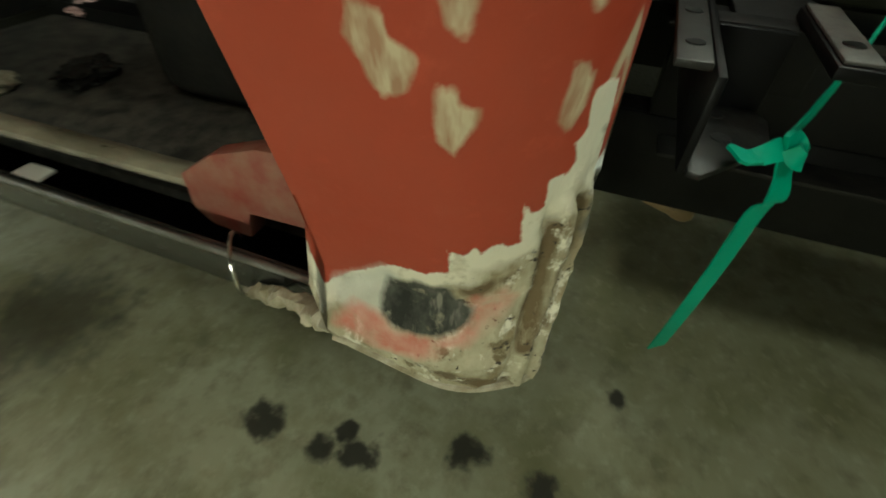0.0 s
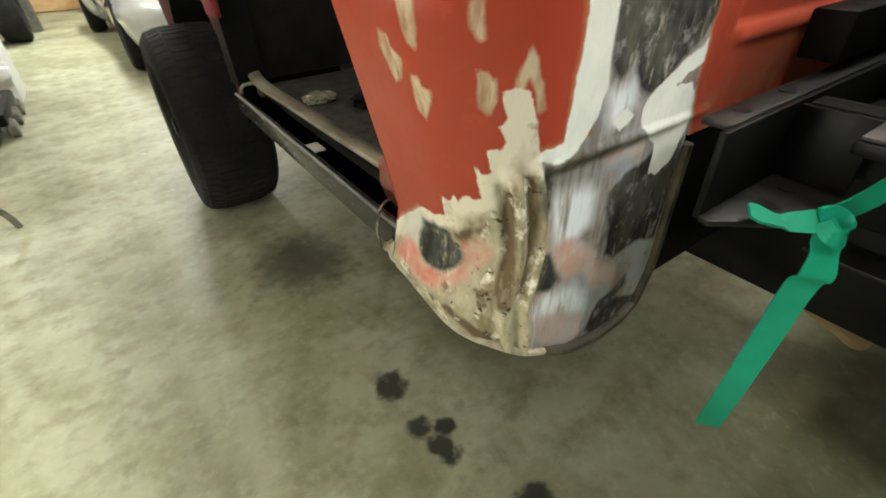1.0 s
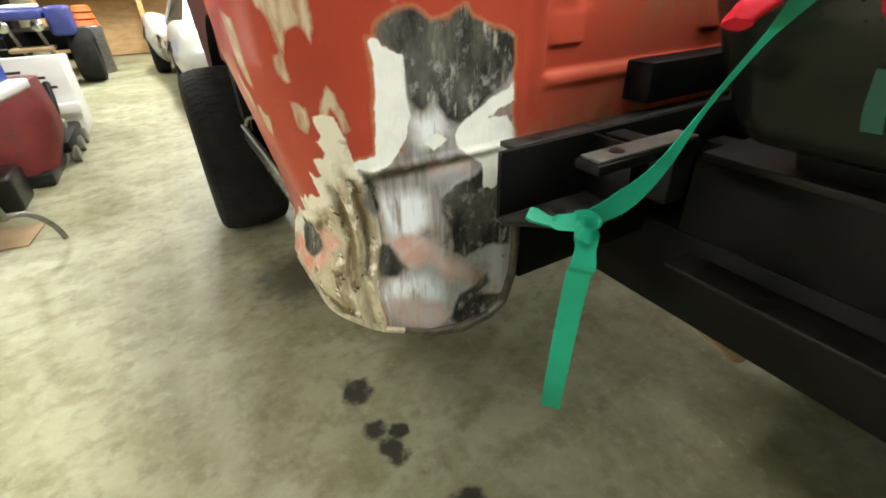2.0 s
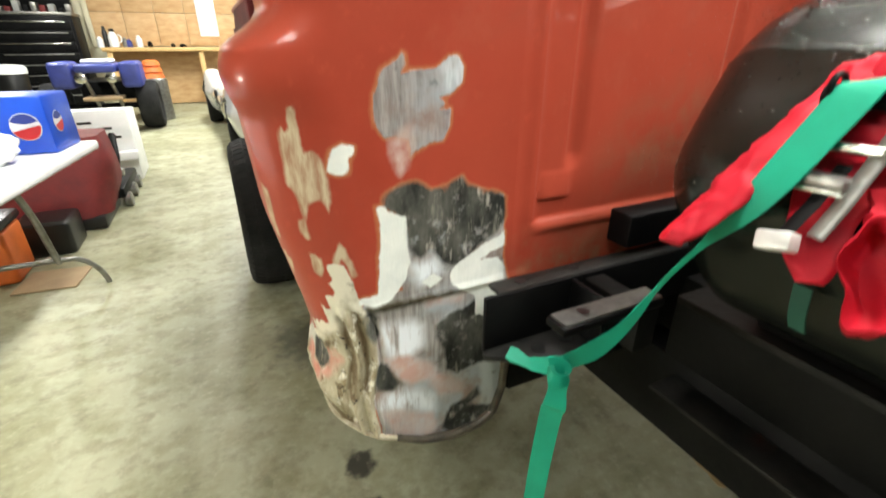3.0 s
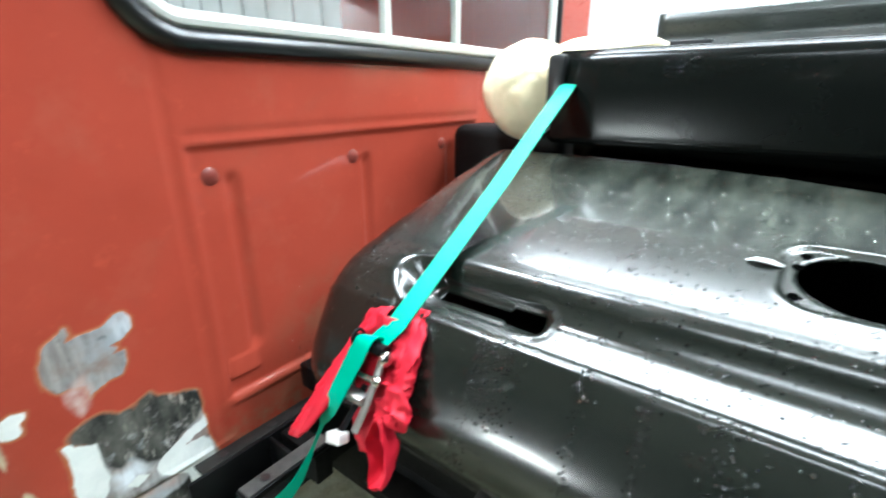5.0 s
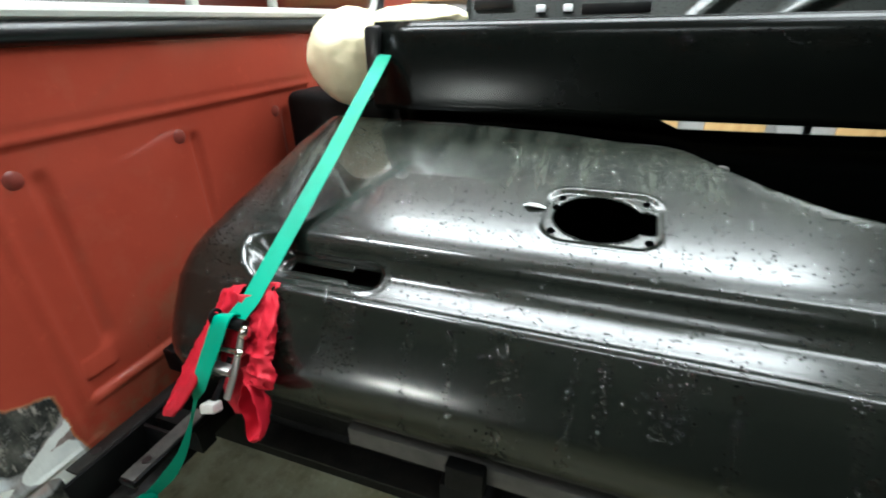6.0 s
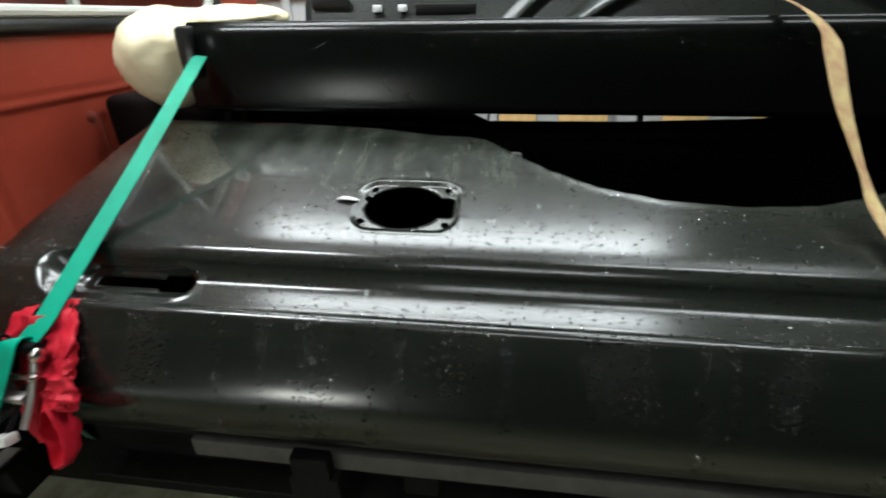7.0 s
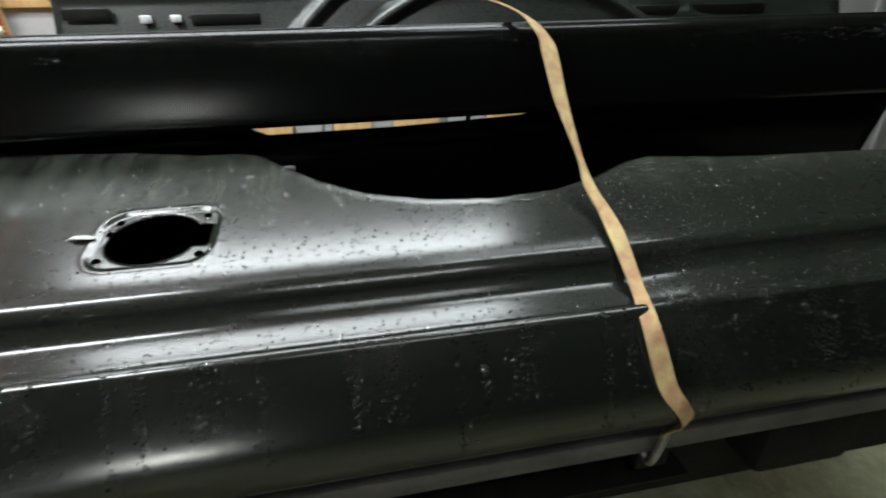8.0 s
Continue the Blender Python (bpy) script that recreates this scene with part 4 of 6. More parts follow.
part("bracket_lip", box((0.895, -0.745, 0.95), (0.924, -0.67, 1.01), 0.005), M_SOOT, cab)


# bed mount behind the cab: angle iron with a drilled tab
bm = box((0.628, -0.078, 0.941), (1.75, -0.070, 1.032), 0.002)
mount = part("bed_mount", bm, M_DARK, cab, "black angle iron bed mount")
part("top_flange", box((0.655, -0.0695, 1.024), (1.75, -0.038, 1.032), 0.002), M_WORN, mount, "dusty top flange with drilled holes")
for x in (0.70, 0.80):
    part("flange_hole", lathe([(0, 0.009), (0.0012, 0.0085)], (x, -0.054, 1.0322), "z", 14), M_GASKET, mount)
bm = bmesh.new()
bm.faces.new([bm.verts.new((x, y, 0.941)) for x, y in ((0.625, -0.0785), (0.622, -0.090), (0.668, -0.130), (0.705, -0.156), (0.760, -0.160), (0.790, -0.140), (0.800, -0.0785))])
out = bmesh.ops.extrude_face_region(bm, geom=list(bm.faces))
bmesh.ops.translate(bm, verts=[g for g in out["geom"] if isinstance(g, bmesh.types.BMVert)], vec=(0, 0, 0.007))
bmesh.ops.bevel(bm, geom=list(bm.edges), offset=0.0015, segments=2, affect="EDGES", profile=0.5)
part("lower_flange", bm, M_WORN, mount, "worn lower flange with a bright edge")
for x, y in ((0.700, -0.110), (0.752, -0.106)):
    part("bolt_hole", lathe([(0, 0.010), (0.0012, 0.0095)], (x, y, 0.9482), "z", 16), M_GASKET, mount)
part("gusset", box((0.775, -0.150, 0.949), (0.783, -0.079, 1.030), 0.002), M_DARK, mount)
tab = part("tab", box((0.668, -0.192, 1.028), (0.84, -0.156, 1.040), 0.003), M_DARK, mount, "black steel tab")
part("tab_top", box((0.672, -0.189, 1.0402), (0.836, -0.159, 1.044), 0.0015), M_DUST, tab, "dusty top of the tab")
part("tab_hole", lathe([(0, 0.009), (0.0012, 0.0085)], (0.712, -0.174, 1.0442), "z", 14), M_GASKET, tab)
part("tab_web", box((0.80, -0.188, 0.960), (0.838, -0.079, 1.027), 0.003), M_SOOT, mount)
part("upper_beam", box((0.903, -0.060, 1.045), (1.75, -0.012, 1.103), 0.005), M_DARK, mount)

# ---- the black bed side panels ----
PROF = [(0.935, 1.020), (0.900, 1.056), (0.862, 1.104), (0.832, 1.148), (0.815, 1.180), (0.8085, 1.210), (0.8115, 1.235), (0.8225, 1.264), (0.846, 1.308), (0.868, 1.343), (0.874, 1.3500), (0.8825, 1.3525), (0.8850, 1.3495), (0.893, 1.3475), (0.905, 1.350),
        (0.937, 1.3585), (0.949, 1.367), (0.958, 1.379), (0.966, 1.394), (0.976, 1.404), (0.986, 1.4086), (1.000, 1.4142), (1.02, 1.4208), (1.06, 1.4328), (1.12, 1.4500), (1.19, 1.470), (1.28, 1.496), (1.36, 1.517), (1.44, 1.536)]
TOP = [(-2.7, 1.16), (-2.0, 1.19), (-1.80, 1.215), (-1.74, 1.20), (-1.66, 1.16), (-1.56, 1.130), (-1.44, 1.122), (-1.32, 1.134), (-1.21, 1.168), (-1.13, 1.215), (-1.06, 1.272), (-1.01, 1.318), (-0.97, 1.332), (-0.90, 1.335),
       (-0.77, 1.362), (-0.55, 1.385), (-0.16, 1.395)]


def profile_points():
    """The section, finely stepped, with arc length."""
    pts, out, s = [Vector((x, 0, z)) for x, z in PROF], [], 0.0
    curve = smooth_path(pts, 8)
    last = curve[0]
    for p in curve:
        s += (p - last).length
        out.append((s, p.x, p.z))
        last = p
    return out


PLAIN = [(x, z) for x, z in PROF if x < 0.87] + [(0.895, 1.3685), (0.92, 1.386), (0.95, 1.3985)] + [(x, z) for x, z in PROF if x > 0.98]
SECTION = profile_points()
S_AT = np.array([r[0] for r in SECTION])
X_AT = np.array([r[1] for r in SECTION])
Z_AT = np.array([r[2] for r in SECTION])


def s_of_x(x):
    """Arc length on the upper part of the section, where x grows along it."""
    upper = S_AT > 0.25
    return float(np.interp(x, X_AT[upper], S_AT[upper]))


def plain_lift(s):
    """How far the ungrooved section stands proud of the grooved one."""
    x = float(np.interp(s, S_AT, X_AT))
    if s < 0.3 or not 0.872 < x < 0.99:
        return 0.0
    tail = [(a, b) for a, b in PLAIN if b > 1.30]
    return max(0.0, lerp_table(tail, x) - float(np.interp(s, S_AT, Z_AT)))


def section(s):
    x, z = float(np.interp(s, S_AT, X_AT)), float(np.interp(s, S_AT, Z_AT))
    e = 0.004
    dx = float(np.interp(s + e, S_AT, X_AT) - np.interp(s - e, S_AT, X_AT))
    dz = float(np.interp(s + e, S_AT, Z_AT) - np.interp(s - e, S_AT, Z_AT))
    n = Vector((-dz, 0, dx)).normalized()
    return Vector((x, 0, z)), n


def soft_normal(s):
    e = 0.05
    a, b = max(s - e, 0), min(s + e, float(S_AT[-1]))
    dx = float(np.interp(b, S_AT, X_AT) - np.interp(a, S_AT, X_AT))
    dz = float(np.interp(b, S_AT, Z_AT) - np.interp(a, S_AT, Z_AT))
    return Vector((-dz, 0, dx)).normalized()


FUEL_Y, FUEL_S = -0.879, s_of_x(1.098)
SLOT_Y0, SLOT_Y1, SLOT_S = -0.545, -0.300, s_of_x(0.935)


def rr_sdf(a, b, ha, hb, r):
    """Rounded rectangle distance: negative inside."""
    qa, qb = abs(a) - ha + r, abs(b) - hb + r
    return math.hypot(max(qa, 0), max(qb, 0)) + min(max(qa, qb), 0) - r


def fuel_hole(y, s):
    """The filler opening: an oval with a squared end; negative inside."""
    a, b = y - (FUEL_Y + 0.005), s - FUEL_S
    oval = (math.hypot(a / 0.071, b / 0.060) - 1) * 0.06
    return min(oval, rr_sdf(y - (FUEL_Y - 0.062), b, 0.020, 0.028, 0.008))


def slot_hole(y, s):
    return min(rr_sdf(y - (-0.465), s - (SLOT_S + 0.001), 0.085, 0.0085, 0.003), rr_sdf(y - (-0.522), s - (SLOT_S + 0.001), 0.026, 0.0145, 0.003))


def panel_point(y, s):
    p, n = section(s)
    d = 0.0
    # rolled front end
    k = min(max((y + 0.235) / 0.065, 0), 1)
    roll = soft_normal(s) * (-0.022 * k * k * k)
    lift = plain_lift(s) * ramp_fn(y + 14 * (s - SLOT_S) ** 2, -0.350, -0.288)
    # filler recess with its raised lip
    f = rr_sdf(y - FUEL_Y, s - FUEL_S, 0.094, 0.071, 0.042)
    d -= 0.0035 * ramp_fn(-f, 0.001, 0.006)
    d += 0.0007 * bump_fn(f - 0.002, 0.005)
    # oval dish round the slot: its floor lies on a flatter line than the groove
    g = rr_sdf(y - (-0.455), s - SLOT_S, 0.105, 0.030, 0.028)
    d -= 0.0055 * ramp_fn(-g, 0.0, 0.012)
    d += 0.0022 * bump_fn(g - 0.002, 0.007) * ramp_fn(-y, 0.50, 0.54)
    # lip round the wheel arch
    if -1.85 < y < -0.98:
        edge = s_of_x(lerp_table(TOP, y)) - s
        d += 0.0008 * bump_fn(edge, 0.018) * ramp_fn(-y, 0.98, 1.12) * ramp_fn(y, -1.85, -1.72)
    taper = 1.0 - 0.10 * ramp_fn(-y, 1.58, 1.72) * ramp_fn(s, 0.36, 0.44) * (1 - ramp_fn(s, 0.46, 0.56))
    q = p + n * d + Vector((0, 0, lift)) + roll
    return Vector((q.x, y, q.z if taper == 1 else q.z + (1 - taper) * 0.06)), n


def steps(stops):
    """Coordinates from (to, spacing) pairs."""
    out, at = [stops[0][0]], stops[0][0]
    for to, gap in stops[1:]:
        n = max(1, round(abs(to - at) / gap))
        out += [at + (to - at) * (k + 1) / n for k in range(n)]
        at = to
    return out


def bed_side_mesh():
    ys = steps([(-2.65, 0), (-1.86, 0.03), (-1.0, 0.012), (-0.99, 0.005), (-0.77, 0.004), (-0.58, 0.012), (-0.27, 0.005), (-0.17, 0.006)])
    s_hi = S_AT[-1]
    ss = steps([(0.0, 0), (0.33, 0.012), (s_of_x(0.866), 0.006), (s_of_x(1.02), 0.0028), (s_of_x(1.18), 0.0042), (s_hi, 0.009)])
    bm = bmesh.new()
    runs, wet = bm.verts.layers.float.new("m_runs"), bm.verts.layers.float.new("m_wet")
    s_lo = s_of_x(1.07)
    grid = []
    for y in ys:
        top = s_of_x(lerp_table(TOP, y))
        col = []
        for s in ss:
            s1 = min(s, top)
            y1 = y
            # draw vertices near an opening onto its edge
            for hole, reach in ((fuel_hole, 0.0030), (slot_hole, 0.0030)):
                h = hole(y1, s1)
                if abs(h) < reach:
                    e = 0.0005
                    gy, gs = (hole(y1 + e, s1) - hole(y1 - e, s1)) / (2 * e), (hole(y1, s1 + e) - hole(y1, s1 - e)) / (2 * e)
                    m = gy * gy + gs * gs
                    if m > 0.1:
                        y1, s1 = y1 - h * gy / m, s1 - h * gs / m
            v = bm.verts.new(panel_point(y1, s1)[0])
            v[runs] = ramp_fn(s1, s_lo, s_lo + 0.14)
            v[wet] = 0.8 * ramp_fn(s1, s_lo - 0.06, s_lo + 0.02) * ramp_fn(y1, -0.72, -0.55)
            col.append((v, s1, y1, s - top))
        grid.append(col)
    for a, b in zip(grid, grid[1:]):
        for j in range(len(ss) - 1):
            q = (a[j], b[j], b[j + 1], a[j + 1])
            if min(v[3] for v in q) >= 0:
                continue
            cs, cy = sum(v[1] for v in q) / 4, sum(v[2] for v in q) / 4
            if fuel_hole(cy, cs) < 0 or slot_hole(cy, cs) < 0:
                continue
            bm.faces.new([v[0] for v in q])
    bmesh.ops.delete(bm, geom=[v for v in bm.verts if not v.link_faces], context="VERTS")
    bmesh.ops.dissolve_degenerate(bm, dist=1e-5, edges=bm.edges)
    return bm


bed = thing("lying_bed_side", (0.9, -0.9, 0.985), "new satin black pickup bed side lying upside down, beaded with water", "bed side")
skin = part("outer_skin", bed_side_mesh(), M_PANEL, bed, smooth=40)
solid = skin.modifiers.new("thickness", "SOLIDIFY")
solid.thickness, solid.offset = 0.004, 1
# dark backing, added so the openings show black instead of the lit floor
bm = bmesh.new()
rows = []
for y in steps([(-2.62, 0), (-0.24, 0.08)]):
    rows.append([bm.verts.new((x, y, z)) for x, z in ((0.985, 0.9845), (0.945, 1.045), (0.90, 1.12), (0.91, 1.20), (0.97, 1.27), (1.04, 1.32), (1.12, 1.36))])
for a, b in zip(rows, rows[1:]):
    for i in range(6):
        bm.faces.new((a[i], b[i], b[i + 1], a[i + 1]))
part("dark_backing", bm, M_GASKET, bed)
for dy, ds in ((0.075, -0.045), (0.075, 0.018), (0.068, 0.046), (-0.068, 0.050), (-0.072, -0.048)):
    p, n = panel_point(FUEL_Y + dy, FUEL_S + ds)
    bm = lathe([(0, 0.0065), (0.001, 0.006)], (0, 0, 0), "z", 10)
    m = Matrix.Translation(p + n * 0.0008) @ n.to_track_quat("Z", "Y").to_matrix().to_4x4()
    bmesh.ops.transform(bm, matrix=m, verts=bm.verts)
    part("screw_hole", bm, M_VOID, bed, smooth=0)
p, n = panel_point(FUEL_Y + 0.112, FUEL_S + 0.006)
bm = tube([(0, -0.022, 0), (0, -0.008, 0.003), (0, 0.008, 0.004), (0, 0.018, 0.001)], 0.005, sides=8, flat=0.5, taper=[0.5, 1.2, 1, 0.2])
bmesh.ops.transform(bm, matrix=Matrix.Translation(p + n * 0.002), verts=bm.verts)
part("filler_tab", bm, M_TAB, bed, "bright bent metal tab")


p, n = panel_point(-1.055, s_of_x(1.268))
part("arch_tab", tube([p + Vector((0.014, 0.02, -0.012)), p + Vector((0.016, -0.020, -0.008)), p + Vector((0.016, -0.026, -0.008))], 0.0075, sides=10, taper=[1, 1, 0.6]), M_DUST, bed, "small dull steel peg at the wheel arch")


def drops():
    """Water beads in runs down the lower face, and scattered over the upper one."""
    rnd = random.Random(7)
    bm = bmesh.new()
    spots = []
    s_cr = s_of_x(0.8835)
    for k in range(26):
        y = -0.30 - k * 0.075 - rnd.uniform(0, 0.05)
        wide = 0.005 if k % 3 else 0.017
        low_end = rnd.uniform(0.10, 0.24)
        for i in range(rnd.randint(50, 90) if k % 3 else rnd.randint(150, 240)):
            spots.append((y + rnd.gauss(0, wide), s_cr - 0.004 - low_end * rnd.random() ** 1.3, rnd.uniform(0.0013, 0.0021 + 0.0014 * rnd.random() ** 2)))
    for i in range(3200):
        spots.append((rnd.uniform(-2.5, -1.62), rnd.uniform(s_cr - 0.16, s_of_x(1.21)), rnd.uniform(0.0011, 0.0023)))
    for i in range(4800):
        spots.append((rnd.uniform(-1.75, -0.2), rnd.uniform(s_of_x(0.89), s_of_x(1.36)), rnd.uniform(0.0009, 0.0020)))
    for i in range(1000):
        spots.append((rnd.uniform(-0.55, -0.03), rnd.uniform(s_cr - 0.22, s_of_x(1.05)), rnd.uniform(0.0007, 0.0015)))
    for i in range(220):
        spots.append((rnd.uniform(-2.4, -0.3), s_cr + 0.005 + rnd.uniform(0, 0.010), rnd.uniform(0.0012, 0.0024)))
    for i in range(260):
        y = rnd.uniform(-1.9, -0.95)
        spots.append((y, s_of_x(lerp_table(TOP, y)) - 0.013 - rnd.random() ** 2 * 0.03, rnd.uniform(0.001, 0.0024)))
    for i in range(700):
        y = rnd.uniform(-2.5, -0.45)
        spots.append((y, -1 - abs(rnd.gauss(0, 0.022)), rnd.uniform(0.0010, 0.0024)))
    taken = {}
    for y, s, r in spots:
        cell = (round(y / 0.004), round(s / 0.004))
        if any(math.hypot(y - a, s - c) < 1.25 * (r + e) for i in (-1, 0, 1) for j in (-1, 0, 1) for a, c, e in taken.get((cell[0] + i, cell[1] + j), ())):
            continue
        taken.setdefault(cell, []).append((y, s, r))
        if s > 0 and s > s_of_x(lerp_table(TOP, y)) - 0.01 or (s > 0 and (fuel_hole(y, s) < 0.006 or slot_hole(y, s) < 0.006)):
            continue
        if s < 0:
            # on the rail: a scatter below its upper edge
            p, n = Vector((1.3705 + 0.008 * max(0, 1 - (-1 - s) / 0.02), y, 1.712 - (-1 - s))), Vector((-1, 0, 0.25)).normalized()
        else:
            p, n = panel_point(y, s)
        rot = n.to_track_quat("Z", "Y").to_matrix()
        el = rnd.uniform(1, 1.25)
        rows = []
        for z, q in ((-0.1, 1.0), (0.40, 0.92), (0.72, 0.62), (0.86, 0.32)):
            rows.append([bm.verts.new(p + rot @ Vector((q * r * math.cos(w) * el, q * r * math.sin(w), z * r))) for w in [math.pi * c / 4 for c in range(8)]])
        tip = bm.verts.new(p + rot @ Vector((0, 0, 0.92 * r)))
        for a, b in zip(rows, rows[1:]):
            for c in range(8):
                bm.faces.new((a[c], a[(c + 1) % 8], b[(c + 1) % 8], b[c]))
        for c in range(8):
            bm.faces.new((rows[-1][c], rows[-1][(c + 1) % 8], tip))
    return bm


solo("water_drops", drops(), M_WATER, (0.9, -0.9, 1.3), "clear water beads on the black bed side", "water drops", kind="stuff", smooth=180)

# the steel bed floor that the panels lie on
pan = thing("bed_floor", (1.4, -1.4, 0.97), "dusty steel bed floor lying on the chassis", "bed floor")
# unseen apart from its edge; added also to keep lamp light off the ground
part("sheet", box((0.955, -2.75, 0.972), (2.0, -0.13, 0.984), 0.002), M_DIRTY, pan)
part("edge_board", box((0.925, -2.72, 0.950), (0.953, -0.45, 0.996), 0.004), M_DULL, pan, "grey weathered edge board")

# second bed side behind the first, its rail towards the camera
second = thing("bed_side_rail", (1.45, -1.4, 1.03), "second satin black bed side with its rail uppermost", "bed side")


def rail_mesh():
    prof = [(1.43, 1.553), (1.386, 1.548), (1.369, 1.555), (1.364, 1.572), (1.366, 1.64), (1.373, 1.69), (1.380, 1.716), (1.396, 1.730), (1.42, 1.7335), (1.56, 1.712)]
    pts = smooth_path([Vector((x, 0, z)) for x, z in prof], 5)
    bm, rows = bmesh.new(), []
    for y in steps([(-2.75, 0), (-0.34, 0.1)]):
        rows.append([bm.verts.new((p.x, y, p.z)) for p in pts])
    for a, b in zip(rows, rows[1:]):
        for i in range(len(pts) - 1):
            bm.faces.new((a[i], b[i], b[i + 1], a[i + 1]))
    return bm


rail = part("rail", rail_mesh(), M_RAIL, second)
rail.modifiers.new("thickness", "SOLIDIFY").thickness = 0.006
part("end_cap", box((1.362, -0.365, 1.615), (1.55, -0.325, 1.728), 0.012), M_GASKET, second, "black tape round the rail's end")
# black block; the soft shade on the wall beside it is built in
part("dark_front_end", box((1.45, -0.335, 1.06), (1.60, -0.012, 1.570), 0.03, seg=3), M_SOOT, second, "dull black front end that also stands for shade on the cab wall")
bm = bmesh.new()
rows = []
for y in steps([(-2.7, 0), (-0.36, 0.05)]):
    low = 1.05
    top = lerp_table([(-2.7, 1.556), (-1.72, 1.556), (-1.60, 1.530), (-1.30, 1.520), (-1.0, 1.518), (-0.93, 1.556), (-0.36, 1.556)], y)
    rows.append([bm.verts.new((1.46 + 0.10 * k / 4, y, top + (low - top) * k / 4)) for k in range(5)])
for a, b in zip(rows, rows[1:]):
    for i in range(4):
        bm.faces.new((a[i], b[i], b[i + 1], a[i + 1]))
lower = part("lower_skin", bm, M_RAIL, second)
lower.modifiers.new("thickness", "SOLIDIFY").thickness = 0.006

# foam wrapped round the end of the rail
bm = bmesh.new()
bmesh.ops.create_icosphere(bm, subdivisions=5, radius=1)
for v in bm.verts:
    d = v.co.normalized()
    k = 1 + 0.06 * noise.noise(d * 1.7 + Vector((3, 1, 0))) + 0.02 * noise.noise(d * 4) - (0.02 + 0.03 * max(0, -d.y)) * (0.5 - abs(noise.noise(d * 7 + Vector((0, d.y * 6, 0)))))
    v.co = Vector((1.475 + d.x * 0.15 * k, -0.238 + d.y * 0.098 * k, 1.657 + d.z * 0.113 * k))
foam = thing("foam_wrap", (1.45, -0.235, 1.55), "cream foam sheet bundled round the rail's end", "foam wrap")
part("foam_roll", bm, M_FOAM, foam, smooth=180)
bm = bmesh.new()
bmesh.ops.create_icosphere(bm, subdivisions=4, radius=1)
for v in bm.verts:
    d = v.co.normalized()
    k = 1 + 0.16 * noise.noise(d * 2.1 + Vector((0, 4, 1))) + 0.06 * noise.noise(d * 6)
    v.co = Vector((1.52 + d.x * 0.09 * k, -0.395 + d.y * 0.125 * k, 1.742 + d.z * 0.030 * k))
part("flap", bm, M_FOAM, foam, "loose end of the foam sheet", smooth=180)

# ---- straps ----
green = thing("ratchet_strap", (0.80, -0.33, 1.2), "green ratchet strap tied down to the bed mount", "ratchet strap")
up = Vector((0.05, 1, 0.1))
part("strap", ribbon([(1.370, -0.374, 1.668), (1.10, -0.374, 1.500), (0.842, -0.366, 1.338), (0.815, -0.350, 1.314)], [up] * 4, 0.033), M_GREEN, green, "taut bright green webbing")
low = smooth_path([(0.826, -0.343, 1.312), (0.818, -0.342, 1.324), (0.803, -0.340, 1.322), (0.785, -0.330, 1.288), (0.760, -0.316, 1.238), (0.762, -0.290, 1.195), (0.774, -0.259, 1.153), (0.782, -0.232, 1.112), (0.780, -0.214, 1.074), (0.757, -0.199, 1.020), (0.726, -0.180, 0.980), (0.690, -0.158, 0.956)], 4)
side0, side1 = Vector((0.05, 1, -0.25)), Vector((-0.9, 0.5, 0.6))
n = len(low)
part("lower_strap", ribbon(low, [side0.lerp(side1, ramp_fn(i / (n - 1), 0.38, 0.62)) for i in range(n)], [lerp_table([(0, 0.038), (0.32, 0.036), (0.42, 0.022), (0.52, 0.006), (0.70, 0.005), (0.80, 0.017), (0.88, 0.030), (1, 0.018)], i / n) for i in range(n)]), M_GREEN, green)
tail = smooth_path([(0.690, -0.166, 0.962), (0.688, -0.172, 0.935), (0.681, -0.178, 0.905), (0.684, -0.170, 0.885), (0.680, -0.166, 0.80), (0.680, -0.160, 0.70), (0.681, -0.155, 0.635)], 5)
n = len(tail)
part("tail", ribbon(tail, [Vector((0.75, -0.65, 0.1 * math.sin(i * 0.9))).lerp(Vector((0.62, -0.78, 0)), min(1, i / 12)) for i in range(n)], [lerp_table([(0, 0.020), (0.12, 0.030), (0.20, 0.024), (0.30, 0.031), (0.6, 0.030), (1, 0.030)], i / n) for i in range(n)]), M_GREEN, green, "loose hanging strap end")
knot = ribbon([Vector((0.688, -0.170, 0.957)) + (p - Vector((0.688, -0.170, 0.957))) * 0.60 for p in smooth_path([(0.676, -0.150, 0.968), (0.690, -0.160, 0.972), (0.704, -0.172, 0.962), (0.700, -0.184, 0.946), (0.682, -0.186, 0.942), (0.670, -0.174, 0.950), (0.674, -0.158, 0.964)], 5)], [Vector((0.1, 0.2, 1))] * 31, 0.017, 0.005)
part("knot", knot, M_GREEN, green)
part("hook_strap", ribbon(smooth_path([(0.646, -0.112, 0.962), (0.654, -0.122, 0.958), (0.664, -0.136, 0.954), (0.682, -0.158, 0.958)], 4), [Vector((0.8, 0.6, 0.2))] * 9 + [Vector((0.5, 0.3, 0.8))] * 4, [0.020, 0.022, 0.024, 0.026, 0.024, 0.022, 0.020, 0.018, 0.018, 0.019, 0.020, 0.022, 0.022], 0.003), M_GREEN, green)
part("anchor_end", ribbon(smooth_path([(0.830, -0.338, 1.135), (0.838, -0.338, 1.10), (0.845, -0.340, 1.08)], 4), [Vector((0.1, 1, 0.1))] * 9, 0.018), M_SHADEGREEN, green, "green webbing behind the sleeve, coloured dark for its shade")


